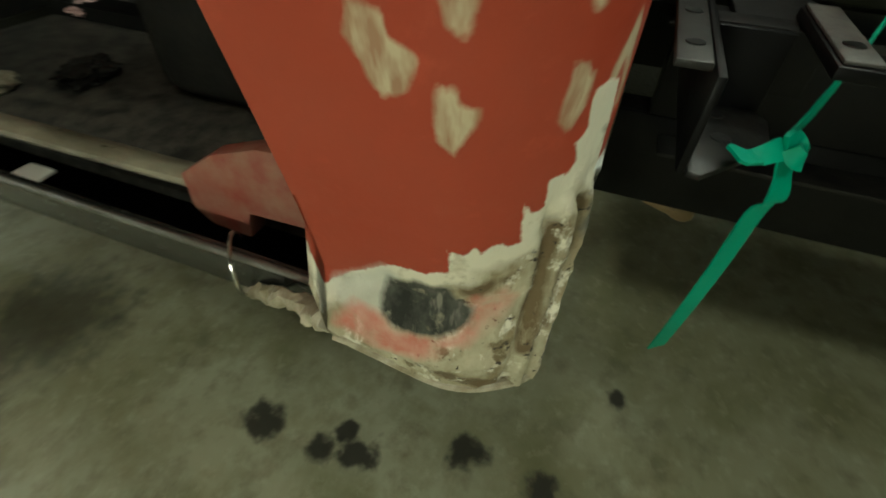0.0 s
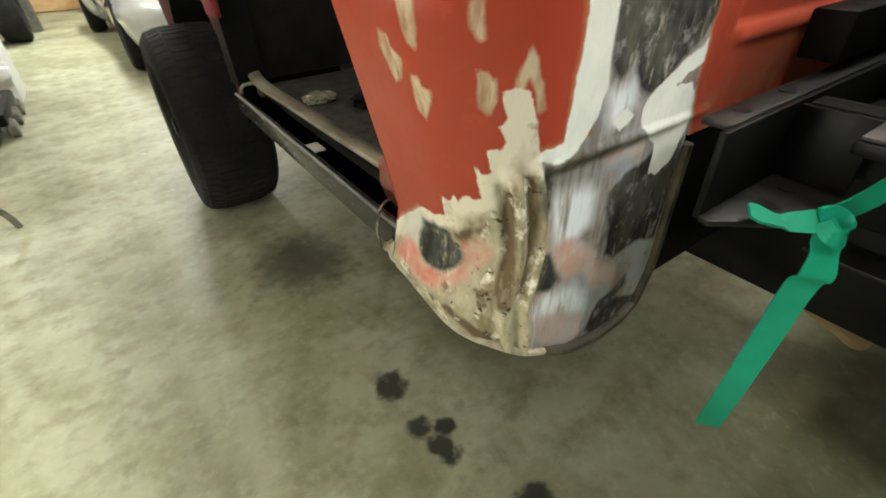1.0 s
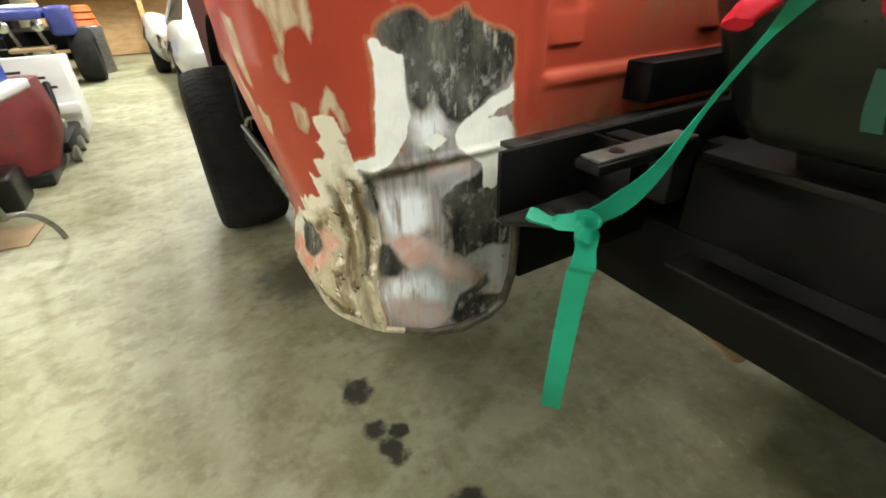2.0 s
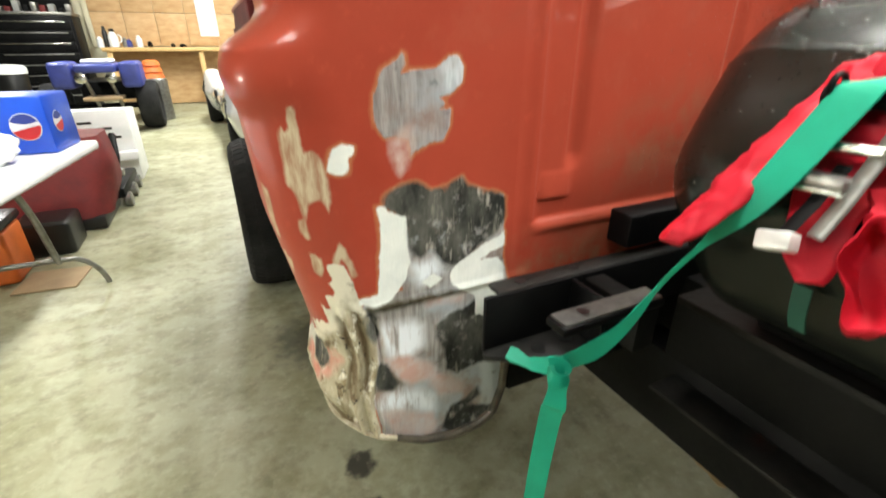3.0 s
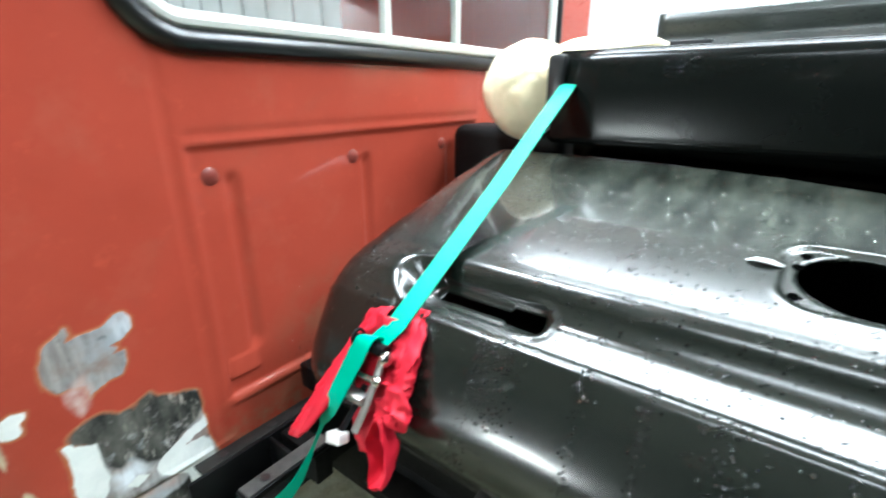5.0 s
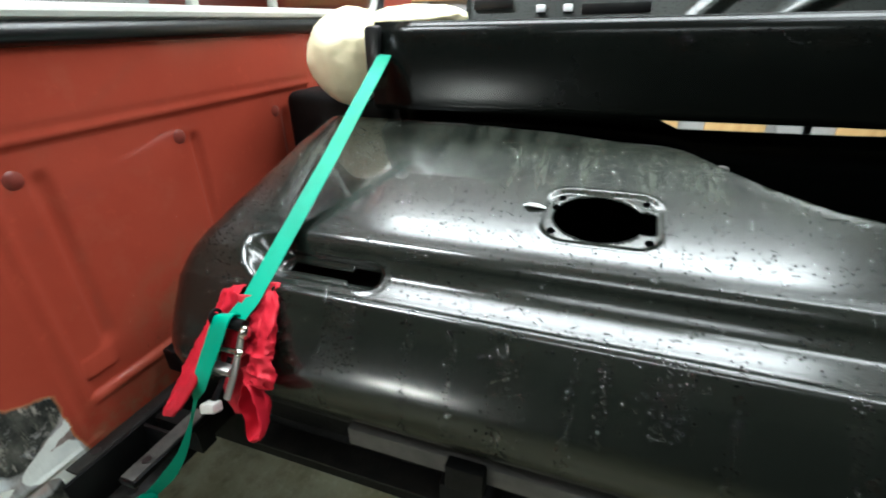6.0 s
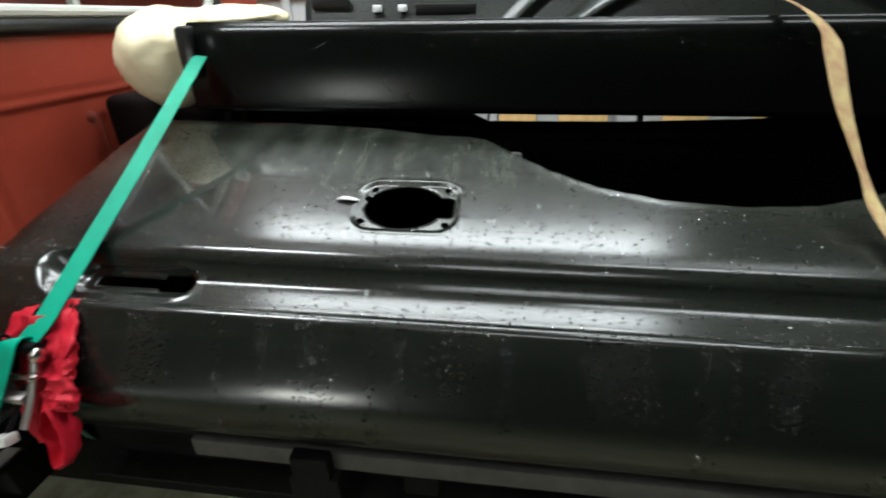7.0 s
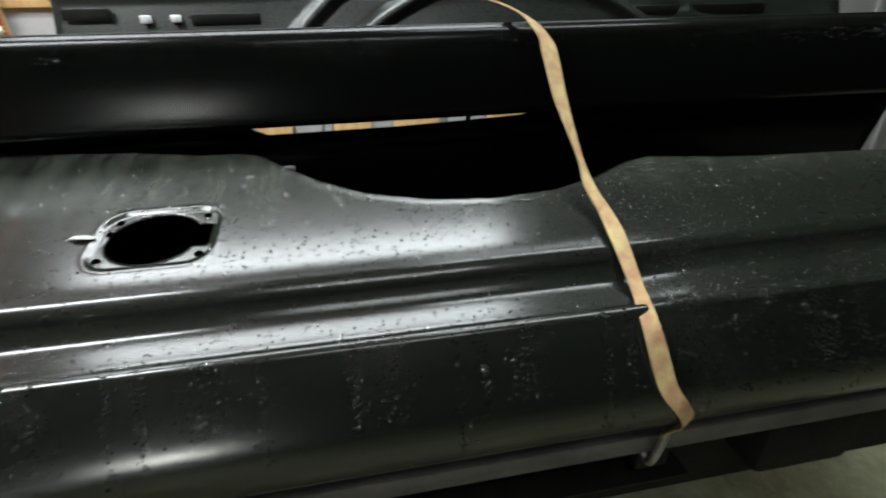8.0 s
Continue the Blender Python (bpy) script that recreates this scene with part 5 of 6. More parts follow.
def ratchet():
    """The buckle: two thin plates, spools across them, bolts and the release handle."""
    along = Vector((-0.065, 0.037, -0.125)).normalized()
    r = part("ratchet_frame", tube([(0.806, -0.376, 1.312), (0.790, -0.372, 1.275), (0.768, -0.368, 1.235), (0.752, -0.365, 1.211)], 0.0065, sides=10, flat=0.35), M_STEEL, green, "worn zinc ratchet buckle with a black spool")
    part("side_plate", tube([(0.812, -0.318, 1.308), (0.796, -0.312, 1.272), (0.774, -0.300, 1.232)], 0.007, sides=8, flat=0.35), M_DARK, r)
    part("spool", tube([(0.812, -0.312, 1.312), (0.812, -0.376, 1.312)], 0.0095, sides=16), M_DARK, r)
    part("hook_ring", tube([Vector((0.812 + 0.011 * math.cos(w), -0.318, 1.318 + 0.011 * math.sin(w))) for w in [k * math.pi / 8 for k in range(16)]], 0.0028, sides=8, closed=True), M_DARK, r)
    for x, z, rad, end in ((0.790, 1.276, 0.0050, -0.374), (0.772, 1.243, 0.0035, -0.366)):
        part("spindle", tube([(x, -0.312, z), (x, end, z)], rad, sides=14), M_CHROME, r)
    for x, y, z, rad in ((0.802, -0.384, 1.309, 0.0115), (0.786, -0.380, 1.281, 0.0075)):
        bm = lathe([(0.004, rad * 0.9), (0.0, rad), (-0.004, rad * 0.85), (-0.007, rad * 0.4)], (x, y, z), "y", 18)
        part("spindle_nut", bm, M_CHROME, r, "bright round bolt head")
    bm = box((-0.010, -0.0135, -0.008), (0.010, 0.0135, 0.008), 0.0025)
    bmesh.ops.transform(bm, matrix=Matrix.Translation((0.737, -0.347, 1.204)) @ pose(0, 0, 0, -14, 20, 0), verts=bm.verts)
    part("handle", bm, M_TAB, r, "pale ratchet release handle")
    part("handle_bar", tube([(0.790, -0.352, 1.262), (0.765, -0.350, 1.232), (0.742, -0.347, 1.208)], 0.006, sides=8, flat=0.3), M_DARK, r)
    part("pawl", box((0.766, -0.366, 1.246), (0.784, -0.328, 1.256), 0.003), M_STEEL, r)


ratchet()


def cloth(line, widths, curl, seed, wrinkle=0.008, facing=Vector((-1, -0.2, 0.3))):
    """Crumpled fabric: a band along a line, curled across by the angle curl, with sharp folds."""
    pts = smooth_path(line, 9)
    bm, rows, n, m = bmesh.new(), [], len(pts), 22
    for i, p in enumerate(pts):
        d = (pts[min(i + 1, n - 1)] - pts[max(i - 1, 0)]).normalized()
        side = d.cross(facing).normalized()
        out = side.cross(d).normalized()
        w = lerp_table(widths, i / (n - 1))
        row = []
        for k in range(m + 1):
            a = (k / m - 0.5) * radians(curl)
            r = w / radians(curl)
            q = p + side * (r * math.sin(a)) + out * (r * (math.cos(a) - 1) + w * 0.2)
            f = q * 17 + Vector((seed, 0, 0))
            g = q * 46 + Vector((0, seed, 0))
            fold = (0.5 - abs(noise.noise(f))) * wrinkle * 2 + (0.5 - abs(noise.noise(g))) * wrinkle * 0.8
            row.append(bm.verts.new(q + out * fold + side * noise.noise(f + Vector((0, 0, 5))) * wrinkle))
        rows.append(row)
    for a, b in zip(rows, rows[1:]):
        for k in range(m):
            bm.faces.new((a[k], a[k + 1], b[k + 1], b[k]))
    return bm


def folded(rings, seed, crease=0.006, closed_end=True):
    """A crumpled fabric sleeve lofted through ovals: centre, half width, half depth; across and out give its axes."""
    across, out = Vector((0.15, 0.97, -0.2)).normalized(), Vector((-0.84, 0.05, 0.54)).normalized()
    table = [(Vector(c), w, d) for c, w, d in rings]
    centres = smooth_path([t[0] for t in table], 7)
    bm, rows, m, n = bmesh.new(), [], 44, len(centres)
    for i, c in enumerate(centres):
        k = i / (n - 1) * (len(table) - 1)
        j = min(int(k), len(table) - 2)
        f = k - j
        w, d = (table[j][q] * (1 - f) + table[j + 1][q] * f for q in (1, 2))
        row = []
        for a in range(m):
            g = 2 * math.pi * a / m
            p = c + across * (w * math.cos(g)) + out * (d * math.sin(g))
            away = (across * math.cos(g) + out * math.sin(g)).normalized()
            e = p * 26 + Vector((seed, 0, 0))
            h = p * 70 + Vector((0, seed, 0))
            fold = (0.30 - abs(noise.noise(e)) ** 0.7) * 2.2 + (0.3 - abs(noise.noise(h)) ** 0.7) * 1.3
            row.append(bm.verts.new(p + away * crease * fold * min(1, w / 0.02) + across * crease * 0.5 * noise.noise(h)))
        rows.append(row)
    for a, b in zip(rows, rows[1:]):
        for q in range(m):
            bm.faces.new((a[q], a[(q + 1) % m], b[(q + 1) % m], b[q]))
    bm.faces.new(rows[0][::-1])
    if closed_end:
        bm.faces.new(rows[-1])
    return bm


rag = thing("red_cloth_sleeve", (0.78, -0.33, 1.2), "crumpled red nylon sleeve round the strap ratchet", "cloth sleeve")
part("outer_flap", folded([((0.884, -0.324, 1.346), 0.016, 0.004), ((0.862, -0.312, 1.337), 0.026, 0.006), ((0.838, -0.306, 1.312), 0.024, 0.006), ((0.808, -0.296, 1.278), 0.024, 0.006), ((0.775, -0.285, 1.240), 0.024, 0.007), ((0.752, -0.278, 1.210), 0.026, 0.009),
                           ((0.735, -0.270, 1.188), 0.024, 0.010), ((0.724, -0.263, 1.172), 0.013, 0.008)], 2, 0.004), M_CLOTH, rag, smooth=45)
part("inner_sleeve", folded([((0.884, -0.378, 1.352), 0.014, 0.004), ((0.866, -0.384, 1.338), 0.027, 0.010), ((0.840, -0.388, 1.312), 0.030, 0.012), ((0.815, -0.394, 1.286), 0.029, 0.012), ((0.800, -0.401, 1.264), 0.024, 0.009), ((0.784, -0.407, 1.247), 0.034, 0.012),
                             ((0.778, -0.410, 1.234), 0.030, 0.010), ((0.782, -0.410, 1.222), 0.018, 0.006)], 5, 0.0085), M_CLOTH, rag, smooth=40)
part("back_flap", cloth([(0.862, -0.345, 1.338), (0.834, -0.345, 1.28), (0.805, -0.346, 1.215), (0.778, -0.362, 1.160)], [(0, 0.05), (0.55, 0.062), (0.85, 0.040), (1, 0.018)], 50, 8, 0.010), M_CLOTH, rag, smooth=50).modifiers.new("thickness", "SOLIDIFY").thickness = 0.0018


def mouth():
    """The sleeve's open lower end: an oval pocket with a pale turned hem."""
    c, a1, a2 = Vector((0.748, -0.411, 1.200)), Vector((0.0190, 0.0158, 0.040)), Vector((0.0045, 0.0205, -0.006))
    back = Vector((0.045, 0.012, -0.020))
    bm, rows = bmesh.new(), []
    for deep, size in ((0.9, 0.70), (0.45, 0.95), (0.1, 1.06), (0.0, 1.03), (-0.02, 0.99), (0.05, 0.94), (0.4, 0.84), (0.75, 0.60)):
        row = []
        for k in range(40):
            w = 2 * math.pi * k / 40
            p = c + (a1 * math.cos(w) + a2 * math.sin(w) * (1 - 0.12 * math.cos(w))) * size + back * deep
            row.append(bm.verts.new(p + (p - c).normalized() * 0.012 * noise.noise(p * 38) + back * 0.10 * noise.noise(p * 60)))
        rows.append(row)
    for a, b in zip(rows, rows[1:]):
        for k in range(40):
            bm.faces.new((a[k], a[(k + 1) % 40], b[(k + 1) % 40], b[k]))
    bm.faces.new(rows[-1])
    return bm


part("open_end", mouth(), M_CLOTH, rag, "open end of the red sleeve", smooth=60)

yellow = thing("tie_down_strap", (0.85, -1.65, 1.0), "dirty twisted yellow tie-down strap over the panels", "tie-down strap")
ys_pts = smooth_path([(1.53, -1.45, 1.80), (1.45, -1.528, 1.775), (1.365, -1.568, 1.746), (1.31, -1.592, 1.707), (1.275, -1.594, 1.673), (1.21, -1.595, 1.600), (1.12, -1.602, 1.512), (1.075, -1.603, 1.475), (1.03, -1.612, 1.445), (0.98, -1.613, 1.418), (0.915, -1.615, 1.368), (0.850, -1.609, 1.330), (0.812, -1.626, 1.252), (0.800, -1.650, 1.215), (0.822, -1.690, 1.155), (0.862, -1.715, 1.095), (0.90, -1.725, 1.03)], 5)
n = len(ys_pts)
sides, widths = [], []
for i in range(n):
    k = i / (n - 1)
    w = 0.9 * math.sin(5.2 * k + 0.3)
    sides.append(Vector((0.25 * math.sin(w), math.cos(w), 0.6 * math.sin(w))))
    widths.append(lerp_table([(0, 0.016), (0.11, 0.018), (0.15, 0.030), (0.24, 0.038), (0.31, 0.030), (0.37, 0.010), (0.42, 0.020), (0.55, 0.028), (0.63, 0.020), (0.72, 0.030), (0.82, 0.024), (0.90, 0.030), (1, 0.026)], k))
part("strap", ribbon(ys_pts, sides, widths, 0.003), M_YELLOW, yellow)
part("hook", tube(smooth_path([(0.893, -1.722, 1.045), (0.900, -1.725, 1.00), (0.905, -1.72, 0.955), (0.918, -1.72, 0.935), (0.935, -1.72, 0.942)], 5), 0.008), M_STEEL, yellow)

# ---- the far side: third bed side, boards, wall ribs ----
third = thing("standing_bed_side", (2.05, -1.7, 0.0), "dark bed side standing on edge beyond the others", "bed side")
ARCH = (-1.75, 1.04)
bm = bmesh.new()
rows = []
for y in steps([(-3.05, 0), (-2.2, 0.05), (-0.8, 0.009), (-0.36, 0.03)]):
    row = []
    for k in range(71):
        z = 1.47 + 0.405 * k / 70
        r = math.hypot(y - ARCH[0], z - ARCH[1])
        # flared lip of the wheel arch, and the swage outside it
        d = 0.030 * bump_fn(r - 0.83, 0.035) + 0.026 * bump_fn(r - 0.97, 0.035) + 0.02 * ramp_fn(z, 1.80, 1.86)
        row.append(bm.verts.new((2.03 - d + (z - 1.75) * 0.35, y, z)))
    rows.append(row)
for a, b in zip(rows, rows[1:]):
    for i in range(70):
        q = (a[i], b[i], b[i + 1], a[i + 1])
        mid = sum((v.co for v in q), Vector()) / 4
        if math.hypot(mid.y - ARCH[0], mid.z - ARCH[1]) > 0.60:
            bm.faces.new(q)
bmesh.ops.delete(bm, geom=[v for v in bm.verts if not v.link_faces], context="VERTS")
t_skin = part("skin", bm, M_GREYBLACK, third)
t_skin.modifiers.new("thickness", "SOLIDIFY").thickness = 0.006
for y0, y1, z0 in ((-0.52, -0.39, 1.765), (-0.94, -0.74, 1.745), (-2.72, -2.20, 1.74)):
    part("slot", box((2.022, y0, z0), (2.034, y1, z0 + 0.03), 0.002), M_GASKET, third)
for y in (-0.613, -0.698):
    part("clip", box((2.012, y - 0.014, 1.752), (2.034, y + 0.014, 1.774), 0.004), M_PLASTIC, third, "small white clip")
part("stand_leg", box((2.04, -2.75, 0.0), (2.10, -2.65, 1.78), 0.005), M_LUMBER, third)
part("stand_leg", box((2.04, -0.62, 0.0), (2.10, -0.52, 1.78), 0.005), M_LUMBER, third)

# added sheet: hides the lit floor beyond and keeps light from under the bed
part("light_block", box((2.035, -3.0, 0.02), (2.05, -0.03, 1.30), 0.004), M_GREYBLACK, third)
boards = [(-1.15, 0.26), (-1.60, 0.33), (-2.27, 0.29), (-0.62, 0.24), (-2.85, 0.30), (-3.4, 0.25)]
for y, w in boards:
    solo("pine_board", box((3.66, y - w / 2, 0.0), (3.685, y + w / 2, 1.55 + 0.2 * (w - 0.25)), 0.003), M_LUMBER, (3.67, y, 0), "yellow pine board standing against the wall", "board", "boards along the wall")
for y in (-1.36, -1.92, -2.05, -2.5, -0.85):
    solo("grey_board", box((3.688, y - 0.09, 0.0), (3.705, y + 0.09, 1.48), 0.003), M_GREY, (3.69, y, 0), "grey painted board against the wall", "board", "boards along the wall")
for k in range(40):
    y = Y0 + 0.24 + k * 0.48
    part("wall_rib", box((X1 - 0.03, y - 0.03, 0), (X1 - 0.001, y + 0.03, CEIL), 0.008), M_BLOCK, wall_e)
part("wall_rail", box((X1 - 0.045, Y0, 1.86), (X1 - 0.031, Y1, 1.91), 0.004), M_LUMBER, wall_e)
solo("wood_post", box((3.52, 0.72, 0.0), (3.66, 0.90, CEIL), 0.008), M_LUMBER, (3.6, 0.8, 0), "bare pine post by the garage wall", "post")

# ---- the aisle ----
TURN_T = Matrix.Rotation(radians(-7), 4, "Z")


def turned(bm, pivot):
    p = Vector(pivot)
    bmesh.ops.transform(bm, matrix=Matrix.Translation(p) @ TURN_T @ Matrix.Translation(-p), verts=bm.verts)
    return bm


CORN = (-0.275, 2.54, 0.0)
table = thing("folding_table", (-0.7, 1.5, 0.0), "white plastic folding table with grey steel legs", "table")
part("tabletop", turned(box((-1.16, 0.06, 0.825), (-0.275, 2.54, 0.872), 0.014, seg=3), CORN), M_PLASTIC, table)
for y in (2.45, 0.35):
    part("leg", tube(smooth_path([(-0.66, y - 0.20, 0.83), (-0.645, y - 0.02, 0.55), (-0.635, y + 0.06, 0.26), (-0.632, y + 0.08, 0.20)]), 0.017), M_STEEL, table)
    part("foot_bar", tube(smooth_path([(-1.12, y + 0.10, 0.0), (-1.08, y + 0.10, 0.12), (-0.97, y + 0.09, 0.205), (-0.63, y + 0.08, 0.215), (-0.54, y + 0.11, 0.19), (-0.475, y + 0.14, 0.10), (-0.45, y + 0.155, 0.0)], 5), 0.015), M_STEEL, table)
part("brace", tube([(-0.66, 2.3, 0.76), (-0.68, 1.5, 0.82)], 0.008), M_STEEL, table)


def disc(centre, radius, lo, hi, out, bm=None):
    """A slice of a round print between two heights of its circle (-1 to 1), facing -y or +x."""
    bm = bm or bmesh.new()
    c = Vector(centre)
    top, bot = [], []
    for k in range(17):
        a = -1 + 2 * k / 16
        e = math.sqrt(max(0, 1 - a * a))
        z0, z1 = max(lo + 0.25 * a * a * (1 if lo > -1 else 0), -e), min(hi + 0.25 * a * (1 if hi < 1 else 0), e)
        z1 = max(z0, z1)
        side = Vector((a * radius, 0, 0)) if out == "y" else Vector((0, a * radius, 0))
        bot.append(bm.verts.new(c + side + Vector((0, 0, z0 * radius))))
        top.append(bm.verts.new(c + side + Vector((0, 0, z1 * radius))))
    for i in range(16):
        bm.faces.new((bot[i], bot[i + 1], top[i + 1], top[i]))
    return bm


carton = thing("drink_carton", (-0.6, 2.4, 0.872), "blue printed drink carton on the white table", "carton")
part("box", turned(box((-0.86, 2.20, 0.8735), (-0.335, 2.50, 1.135), 0.012), CORN), M_CARTON, carton)
for c, r, out in (((-0.425, 2.1975, 1.0), 0.062, "y"), ((-0.3325, 2.30, 1.01), 0.05, "x")):
    part("print_ground", turned(disc(c, r, -1, 1, out), CORN), M_LOGO_W, carton)
    o = Vector((0, -0.0015, 0)) if out == "y" else Vector((0.0015, 0, 0))
    part("print_red", turned(disc(Vector(c) + o, r * 0.94, -1, -0.12, out), CORN), M_LOGO_R, carton)
    part("print_blue", turned(disc(Vector(c) + o, r * 0.94, 0.22, 1, out), CORN), M_LOGO_B, carton)

bm = bmesh.new()
bmesh.ops.create_icosphere(bm, subdivisions=4, radius=1)
for v in bm.verts:
    d = v.co.normalized()
    k = 1 + 0.25 * noise.noise(d * 2.2) + 0.12 * noise.noise(d * 7)
    v.co = Vector((-0.60 + d.x * 0.13 * k, 2.02 + d.y * 0.10 * k, 0.945 + max(d.z, -0.72) * 0.10 * k))
solo("plastic_bag", bm, M_PLASTIC, (-0.6, 2.02, 0.875), "crumpled white plastic bag on the table", "plastic bag", smooth=60)

bag = thing("red_cargo_bag", (-0.8, 3.8, 0), "dark red fabric bag with a black base on the floor", "bag")
bm = bmesh.new()
rows = []
for k in range(9):
    w = k / 8
    z = 0.10 + 0.60 * w
    ring = []
    for i in range(32):
        a = 2 * math.pi * i / 32
        ca, sa = math.cos(a), math.sin(a)
        ex = abs(ca) ** 0.55 * (1 if ca > 0 else -1)
        ey = abs(sa) ** 0.55 * (1 if sa > 0 else -1)
        wx = 0.36 - 0.02 * w + 0.05 * math.sin(w * math.pi)
        p = Vector((-0.93 + ex * wx + 0.07 * w, 4.0 + ey * (0.36 - 0.10 * w), z))
        p += Vector((noise.noise(p * 5), noise.noise(p * 5 + Vector((7, 0, 0))), 0)) * 0.03
        ring.append(bm.verts.new(p))
    if rows:
        for i in range(32):
            bm.faces.new((rows[-1][i], rows[-1][(i + 1) % 32], ring[(i + 1) % 32], ring[i]))
    rows.append(ring)
bm.faces.new(rows[-1])
bm.faces.new(rows[0][::-1])
part("body", bm, M_MAROON, bag, smooth=50)
part("base", box((-1.28, 3.66, 0.0), (-0.60, 4.34, 0.11), 0.03), M_GASKET, bag, "black rubber base")

cart = thing("floor_jack", (-0.5, 4.5, 0), "black and grey steel trolley jack beside the bag", "floor jack")
part("frame", box((-0.66, 4.15, 0.10), (-0.52, 5.0, 0.19), 0.02), M_DARK, cart)
part("arm", tube([(-0.59, 4.3, 0.20), (-0.57, 4.5, 0.40), (-0.60, 4.75, 0.56)], 0.03), M_DARK, cart)
for y in (4.25, 4.60, 4.9):
    part("caster", lathe([(-0.03, 0.05), (-0.025, 0.065), (0.025, 0.065), (0.03, 0.05)], (-0.52, y, 0.065), "x", 20), M_STEEL, cart)
part("cross_bar", box((-0.70, 4.2, 0.28), (-0.50, 4.30, 0.34), 0.01), M_STEEL, cart)

rack = thing("white_cabinet", (-0.75, 5.4, 0), "white slotted metal cabinet on the floor", "cabinet")
part("panel", box((-0.95, 5.20, 0.30), (-0.50, 5.24, 0.74), 0.008), M_PLASTIC, rack)
part("shell", box((-1.5, 5.241, 0.0), (-0.51, 5.8, 0.70), 0.01), M_PLASTIC, rack)
part("flap", box((-0.90, 5.10, 0.24), (-0.48, 5.19, 0.33), 0.01), M_PLASTIC, rack)
for x, z in ((-0.72, 0.56), (-0.66, 0.47), (-0.88, 0.62)):
    part("slot", box((x - 0.06, 5.194, z - 0.012), (x + 0.06, 5.199, z + 0.012), 0.002), M_GASKET, rack)

buggy = thing("off_road_buggy", (-1.2, 9.0, 0), "blue off-road buggy with black fenders and open wheels", "buggy")
part("hood", box((-1.52, 8.55, 0.93), (-0.98, 9.5, 1.06), 0.04, seg=3), M_BLUE, buggy)
part("hood_top", box((-1.45, 8.75, 1.061), (-1.05, 9.3, 1.12), 0.03, seg=3), M_PLASTIC, buggy, "pale seat cover on the hood")
for x0, x1 in ((-1.86, -1.56), (-0.95, -0.66)):
    part("fender", box((x0, 8.6, 0.70), (x1, 9.2, 1.09), 0.06, seg=3), M_BLUE, buggy, "dark blue plastic fender")
for x in (-1.46, -1.06):
    part("headlight", lathe([(0, 0.075), (-0.02, 0.08), (-0.03, 0.06), (-0.034, 0.02)], (x, 8.56, 0.86), "y", 20), M_CHROME, buggy, "round chrome headlight")
part("axle", tube([(-1.9, 9.0, 0.40), (-0.6, 9.0, 0.40)], 0.045), M_DARK, buggy)
part("skid_plate", box((-1.50, 8.5, 0.52), (-0.98, 8.9, 0.58), 0.02), M_CARD, buggy)
for x in (-1.42, -1.10):
    part("shock", tube([(x, 8.62, 0.84), (x + 0.06, 8.8, 0.42)], 0.028), M_STEEL, buggy)
wheel(buggy, (-0.665, 9.05, 0.39), 0.39, 0.33, 44)
wheel(buggy, (-1.95, 9.05, 0.39), 0.39, 0.33, 44)
wheel(buggy, (-0.70, 10.6, 0.39), 0.39, 0.33, 44)
part("rear_frame", box((-1.7, 9.5, 0.45), (-0.9, 10.8, 0.75), 0.04), M_DARK, buggy)

drum = thing("steel_drum", (-0.62, 10.05, 0), "grey steel drum with orange trays stacked on it", "drum")
part("drum_body", lathe([(0, 0.20), (0.01, 0.21), (0.25, 0.205), (0.5, 0.205), (0.74, 0.21), (0.75, 0.20)], (-0.62, 10.05, 0.0), "z", 28), M_STEEL, drum)
for k in range(3):
    z = 0.752 + 0.105 * k
    solo("orange_tray", lathe([(0, 0.17 - 0.02 * k), (0.01, 0.19 - 0.02 * k), (0.06, 0.17 - 0.02 * k), (0.085, 0.165 - 0.02 * k), (0.104, 0.13 - 0.02 * k)], (-0.62, 10.05, z), "z", 28), M_ORANGE,
         (-0.62, 10.05, z), "orange plastic tray stacked on the drum", "tray", "stacked orange trays")

bench = thing("workbench", (-0.1, 12.4, 0), "pale wooden workbench along the garage wall", "workbench")
part("worktop", box((-1.62, 11.95, 1.19), (2.2, 12.88, 1.27), 0.01), M_LUMBER, bench)
part("back_board", box((-1.60, 12.70, 0.02), (2.2, 12.74, 1.188), 0.004), M_WOOD, bench)
for x in (-1.55, 0.2, 2.1):
    part("leg", box((x, 12.0, 0), (x + 0.10, 12.1, 1.19), 0.006), M_LUMBER, bench)
peg = thing("pegboard", (-0.3, 12.88, 1.28), "brown hardboard panels fixed to the wall above the bench", "pegboard")
for i in range(5):
    for j in range(2):
        x0, z0 = -1.80 + i * 0.62, 1.29 + j * 0.70
        part("panel", box((x0, 12.865, z0), (x0 + 0.612, 12.895, z0 + 0.69), 0.004), M_WOOD, peg)
part("trim", box((-1.90, 12.85, 1.28), (-1.806, 12.895, 2.72), 0.005), M_WALL, peg)
part("trim", box((-1.80, 12.85, 2.69), (1.35, 12.895, 2.74), 0.005), M_DIM, peg)
solo("poster_board", box((0.31, 12.84, 1.50), (0.72, 12.862, 2.48), 0.003), M_PLASTIC, (0.5, 12.85, 1.5), "plain white board hung on the pegboard", "board")
jug = thing("white_jug", (-1.42, 12.40, 1.27), "white plastic jug with a black lid on the workbench", "jug")
part("body", lathe([(0, 0.085), (0.01, 0.095), (0.20, 0.095), (0.27, 0.07), (0.31, 0.04)], (-1.42, 12.40, 1.27), "z", 24), M_PLASTIC, jug)
part("lid", lathe([(0.311, 0.048), (0.36, 0.048), (0.37, 0.03)], (-1.42, 12.40, 1.27), "z", 20), M_GASKET, jug)
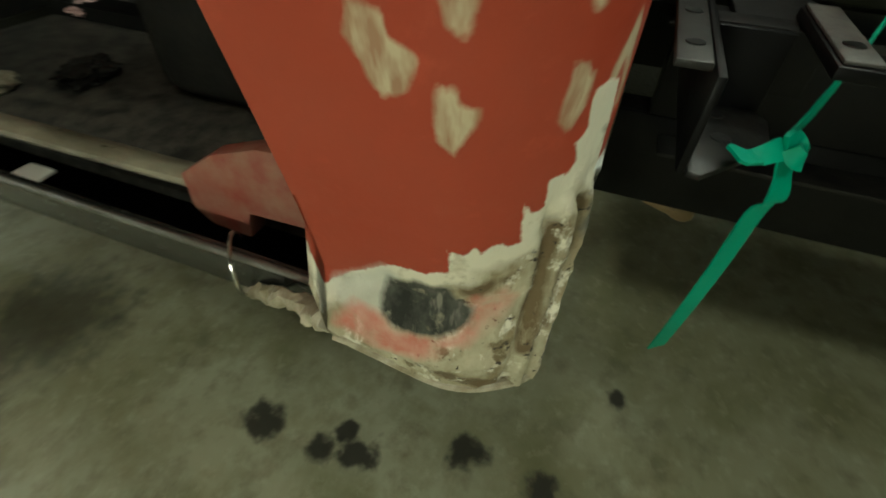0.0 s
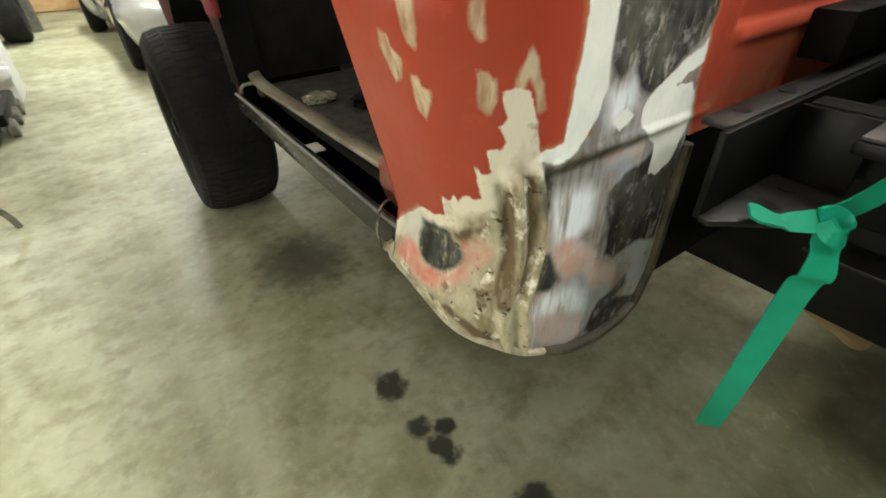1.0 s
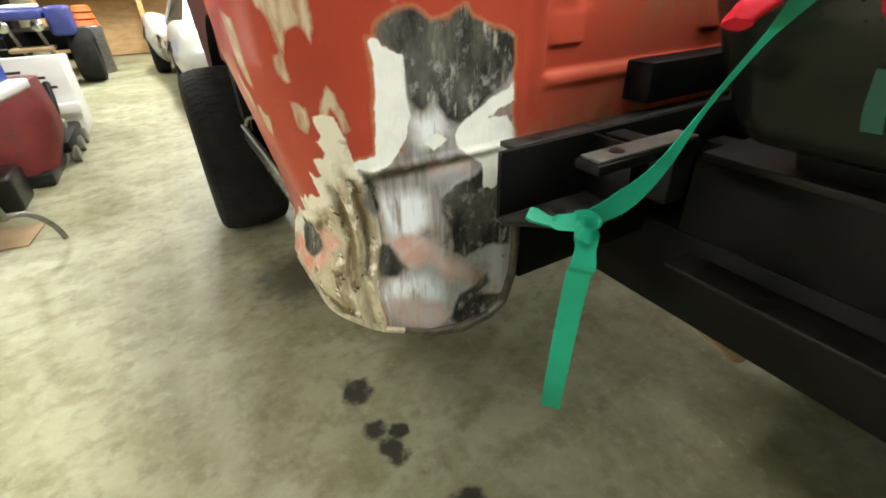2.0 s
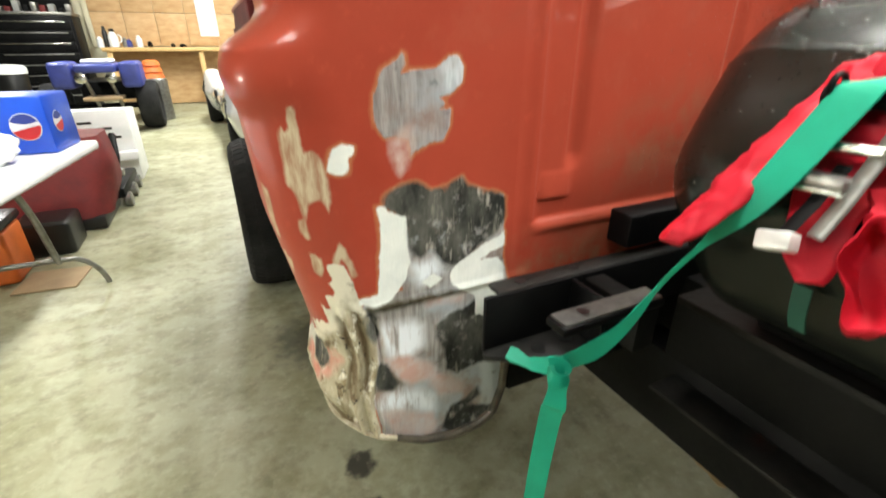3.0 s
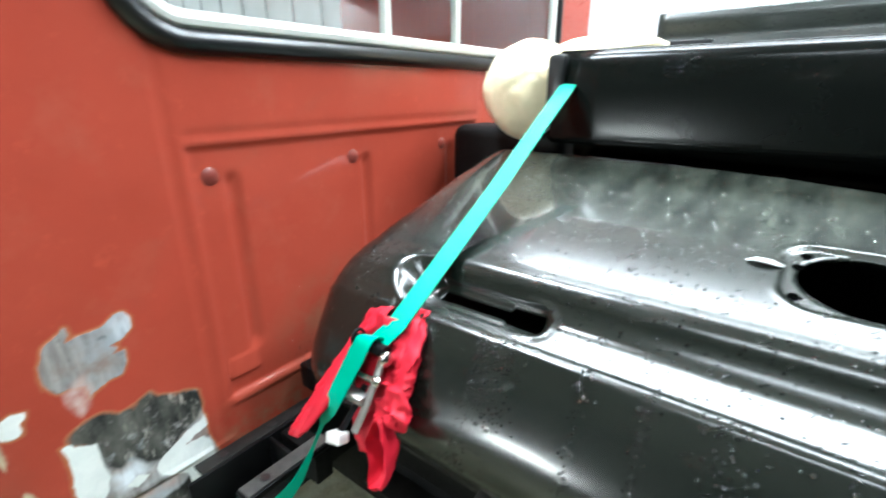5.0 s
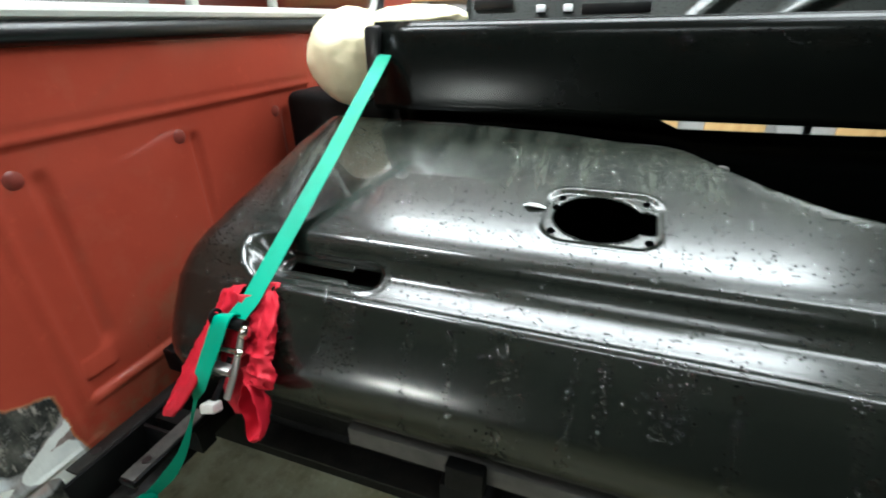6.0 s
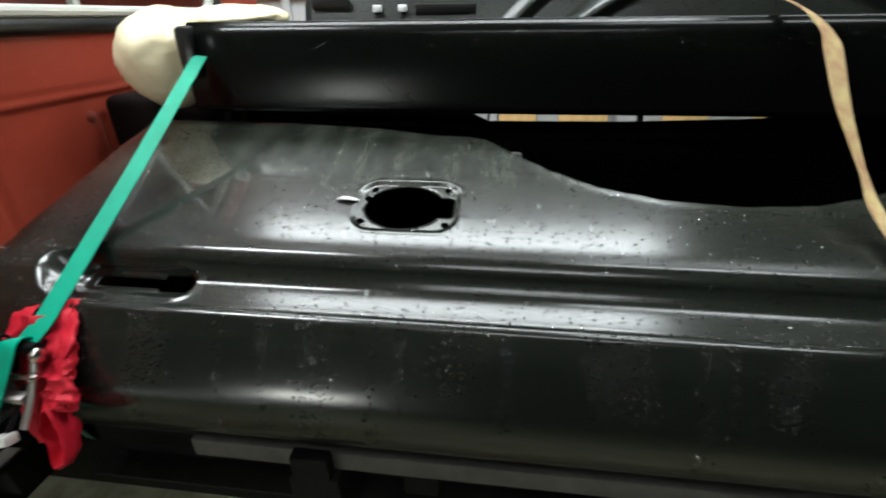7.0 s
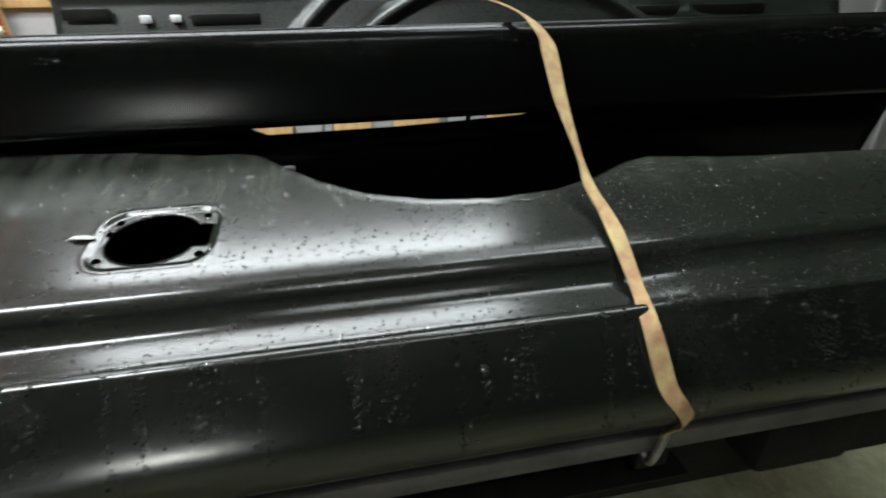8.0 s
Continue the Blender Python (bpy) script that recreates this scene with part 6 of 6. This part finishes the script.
part("handle", tube(smooth_path([(-1.33, 12.40, 1.52), (-1.28, 12.40, 1.50), (-1.27, 12.40, 1.40), (-1.32, 12.40, 1.36)], 4), 0.012, sides=8), M_PLASTIC, jug)
rnd = random.Random(3)
for k, (x, h, m) in enumerate(((-1.56, 0.42, M_GASKET), (-1.68, 0.22, M_PLASTIC), (-1.22, 0.20, M_STEEL), (-1.15, 0.16, M_BLUE), (-0.95, 0.24, M_PLASTIC), (-0.75, 0.12, M_DARK), (-0.3, 0.08, M_DARK), (-0.1, 0.07, M_DARK))):
    r = 0.045 + 0.03 * rnd.random()
    solo("shop_can", lathe([(0, r), (h * 0.7, r), (h * 0.85, r * 0.55), (h, r * 0.5)], (x, 12.45, 1.27), "z", 18), m, (x, 12.45, 1.27), "small can or bottle on the workbench", "can", "cans on the workbench")

chest = thing("tool_chest", (-2.6, 12.3, 0), "tall black tool chest with many drawers and an open lid", "tool chest")
part("cabinet", box((-3.38, 12.02, 0.0), (-1.98, 12.80, 1.86), 0.012), M_DARK, chest)
for k in range(8):
    z = 0.20 + k * 0.20
    d = part("drawer", box((-3.33, 12.0, z), (-2.03, 12.02, z + 0.17), 0.006), M_DARK, chest)
    part("handle", box((-3.25, 11.985, z + 0.13), (-2.11, 11.999, z + 0.152), 0.004), M_CHROME if k in (5, 7) else M_STEEL, d)
part("top_tray", box((-3.40, 12.0, 1.861), (-1.96, 12.80, 1.92), 0.01), M_STEEL, chest)
part("lid", box((-3.30, 12.62, 1.93), (-2.05, 12.80, 2.45), 0.02), M_DARK, chest)
part("lid_plate", box((-2.95, 12.60, 2.18), (-2.35, 12.618, 2.32), 0.004), M_STEEL, chest)
for k in range(9):
    x = -3.2 + k * 0.14
    h = 0.06 + 0.14 * rnd.random()
    solo("boxed_tool", box((x, 12.2, 1.922), (x + 0.10, 12.4, 1.922 + h), 0.01), (M_STEEL, M_MAROON, M_GREY, M_DARK)[k % 4], (x, 12.3, 1.922), "small boxed tool on the tool chest", "tool box", "tools on the chest")

bin_ = thing("waste_bin", (-2.85, 10.5, 0), "black waste bin with a white liner", "bin")
part("body", lathe([(0, 0.20), (0.02, 0.21), (0.86, 0.25), (0.88, 0.24)], (-2.85, 10.5, 0), "z", 28), M_GASKET, bin_)
part("liner", lathe([(0, 0.262), (0.10, 0.265), (0.13, 0.22), (0.15, 0.10)], (-2.85, 10.5, 0.86), "z", 28), M_PLASTIC, bin_)

solo("cardboard_sheet", turned(box((-0.93, 2.62, 0.001), (-0.60, 2.92, 0.012), 0.003), (-0.75, 2.77, 0)), M_CARD, (-0.75, 2.77, 0), "flat brown cardboard sheet on the floor", "cardboard")
orange_box = thing("orange_tool_case", (-1.15, 2.95, 0), "orange plastic tool case under the table", "tool case")
part("case", box((-1.5, 2.80, 0.0), (-0.93, 3.12, 0.34), 0.03, seg=3), M_ORANGE, orange_box)
part("lid", box((-1.51, 2.79, 0.342), (-0.92, 3.13, 0.40), 0.02), M_GASKET, orange_box)
solo("black_tote", box((-1.05, 3.20, 0.0), (-0.72, 3.55, 0.24), 0.03, seg=3), M_GASKET, (-0.9, 3.35, 0), "low black tote on the floor under the table", "tote")


# ---- the white car ahead of the truck ----
car = thing("white_car", (1.1, 7.7, 0), "white car parked in front of the truck", "car")


def flank(y):
    """The car's outer side: it stands a little askew, and is drawn in between the wheels."""
    bulge = max(bump_fn(y - 6.0, 1.1), bump_fn(y - 9.25, 1.0))
    ends = ramp_fn(y, 5.5, 4.95) + ramp_fn(y, 9.9, 10.4)
    return 0.17 + (9.25 - y) * 0.071 + 0.09 * (1 - bulge) + 0.20 * ends, bulge


def car_body():
    bm, rows = bmesh.new(), []
    for y in steps([(4.95, 0), (10.4, 0.04)]):
        x, bulge = flank(y)
        crest = 0.76 + 0.17 * bulge - 0.14 * (ramp_fn(y, 5.5, 4.95) + ramp_fn(y, 9.7, 10.4))
        mid = 1.11 + (9.25 - y) * 0.071
        half = [(x + 0.14, 0.22), (x + 0.06, 0.33), (x + 0.01, 0.50), (x, 0.58), (x + 0.03, 0.66), (x + 0.09, crest - 0.05), (x + 0.20, crest), (x + 0.36, crest - 0.03), (x + 0.52, crest - 0.08 * bulge - 0.03), (mid, crest - 0.06 * bulge)]
        pts = smooth_path([Vector((a, y, z)) for a, z in half], 3)
        rows.append([bm.verts.new(p) for p in pts] + [bm.verts.new(Vector((2 * mid - p.x, y, p.z))) for p in pts[-2::-1]])
    for a, b in zip(rows, rows[1:]):
        for i in range(len(a) - 1):
            q = (a[i], a[i + 1], b[i + 1], b[i])
            mid = sum((v.co for v in q), Vector()) / 4
            if min(math.hypot(mid.y - c, mid.z - 0.34) for c in (6.0, 9.25)) < 0.39 and mid.z < 0.72:
                continue
            bm.faces.new(q)
    bm.faces.new(rows[0]), bm.faces.new(rows[-1][::-1])
    return bm


part("body", car_body(), M_CARWHITE, car, smooth=35)
bm, rows = bmesh.new(), []
for y, z, inset in ((6.0, 0.84, 0.0), (6.75, 1.20, 0.16), (7.2, 1.26, 0.20), (7.6, 1.25, 0.20), (8.4, 0.80, 0.0)):
    x = flank(y)[0] + 0.22
    rows.append([bm.verts.new((a, y, b)) for a, b in ((x, 0.74), (x + inset, z), (2.22 + (9.25 - y) * 0.142 - x - inset, z), (2.22 + (9.25 - y) * 0.142 - x, 0.74))])
for a, b in zip(rows, rows[1:]):
    for i in range(3):
        bm.faces.new((a[i], a[i + 1], b[i + 1], b[i]))
part("glasshouse", bm, M_GASKET, car, "dark glass cabin")
part("roof_panel", box((0.77, 6.78, 1.245), (1.74, 7.55, 1.275), 0.02), M_CARWHITE, car)
part("windscreen_pillar", tube([(0.55, 8.38, 0.82), (0.72, 7.60, 1.25)], 0.028), M_CARWHITE, car)
for k in range(4):
    y = 7.62 + 0.10 * k
    x = flank(y)[0]
    part("vent", box((x - 0.004, y, 0.50), (x + 0.02, y + 0.05, 0.68), 0.004), M_GASKET, car, "black side vent")
x = flank(7.0)[0]
part("door_seam", box((x - 0.003, 7.0, 0.36), (x + 0.012, 7.012, 0.66), 0.001), M_GASKET, car)
for y in (6.0, 9.25):
    wheel(car, (flank(y)[0] + 0.15, y, 0.345), 0.345, 0.24, 36, M_CHROME)

# a rag and scraps on the cab floor
for x, y, z, r, m, label in ((0.685, 1.10, 0.78, 0.042, M_SCUFF, "crumpled pale rag on the cab floor"), (0.80, 0.98, 0.785, 0.05, M_DIRTY, "crumpled dark rag on the cab floor"), (1.09, 1.32, 0.785, 0.045, M_CLOTHPALE, "pale pink rag on the cab floor")):
    bm = bmesh.new()
    bmesh.ops.create_icosphere(bm, subdivisions=4, radius=1)
    for v in bm.verts:
        d = v.co.normalized()
        k = 0.7 + 0.5 * abs(noise.noise(d * 2.5 + Vector((x * 9, y * 9, 0)))) + 0.3 * abs(noise.noise(d * 6))
        v.co = Vector((x + d.x * r * 1.3 * k, y + d.y * r * k, max(0.7655, z + d.z * r * 0.45 * k)))
    solo("shop_rag", bm, m, (x, y, 0.766), label, "rag", "rags on the cab floor", smooth=50)
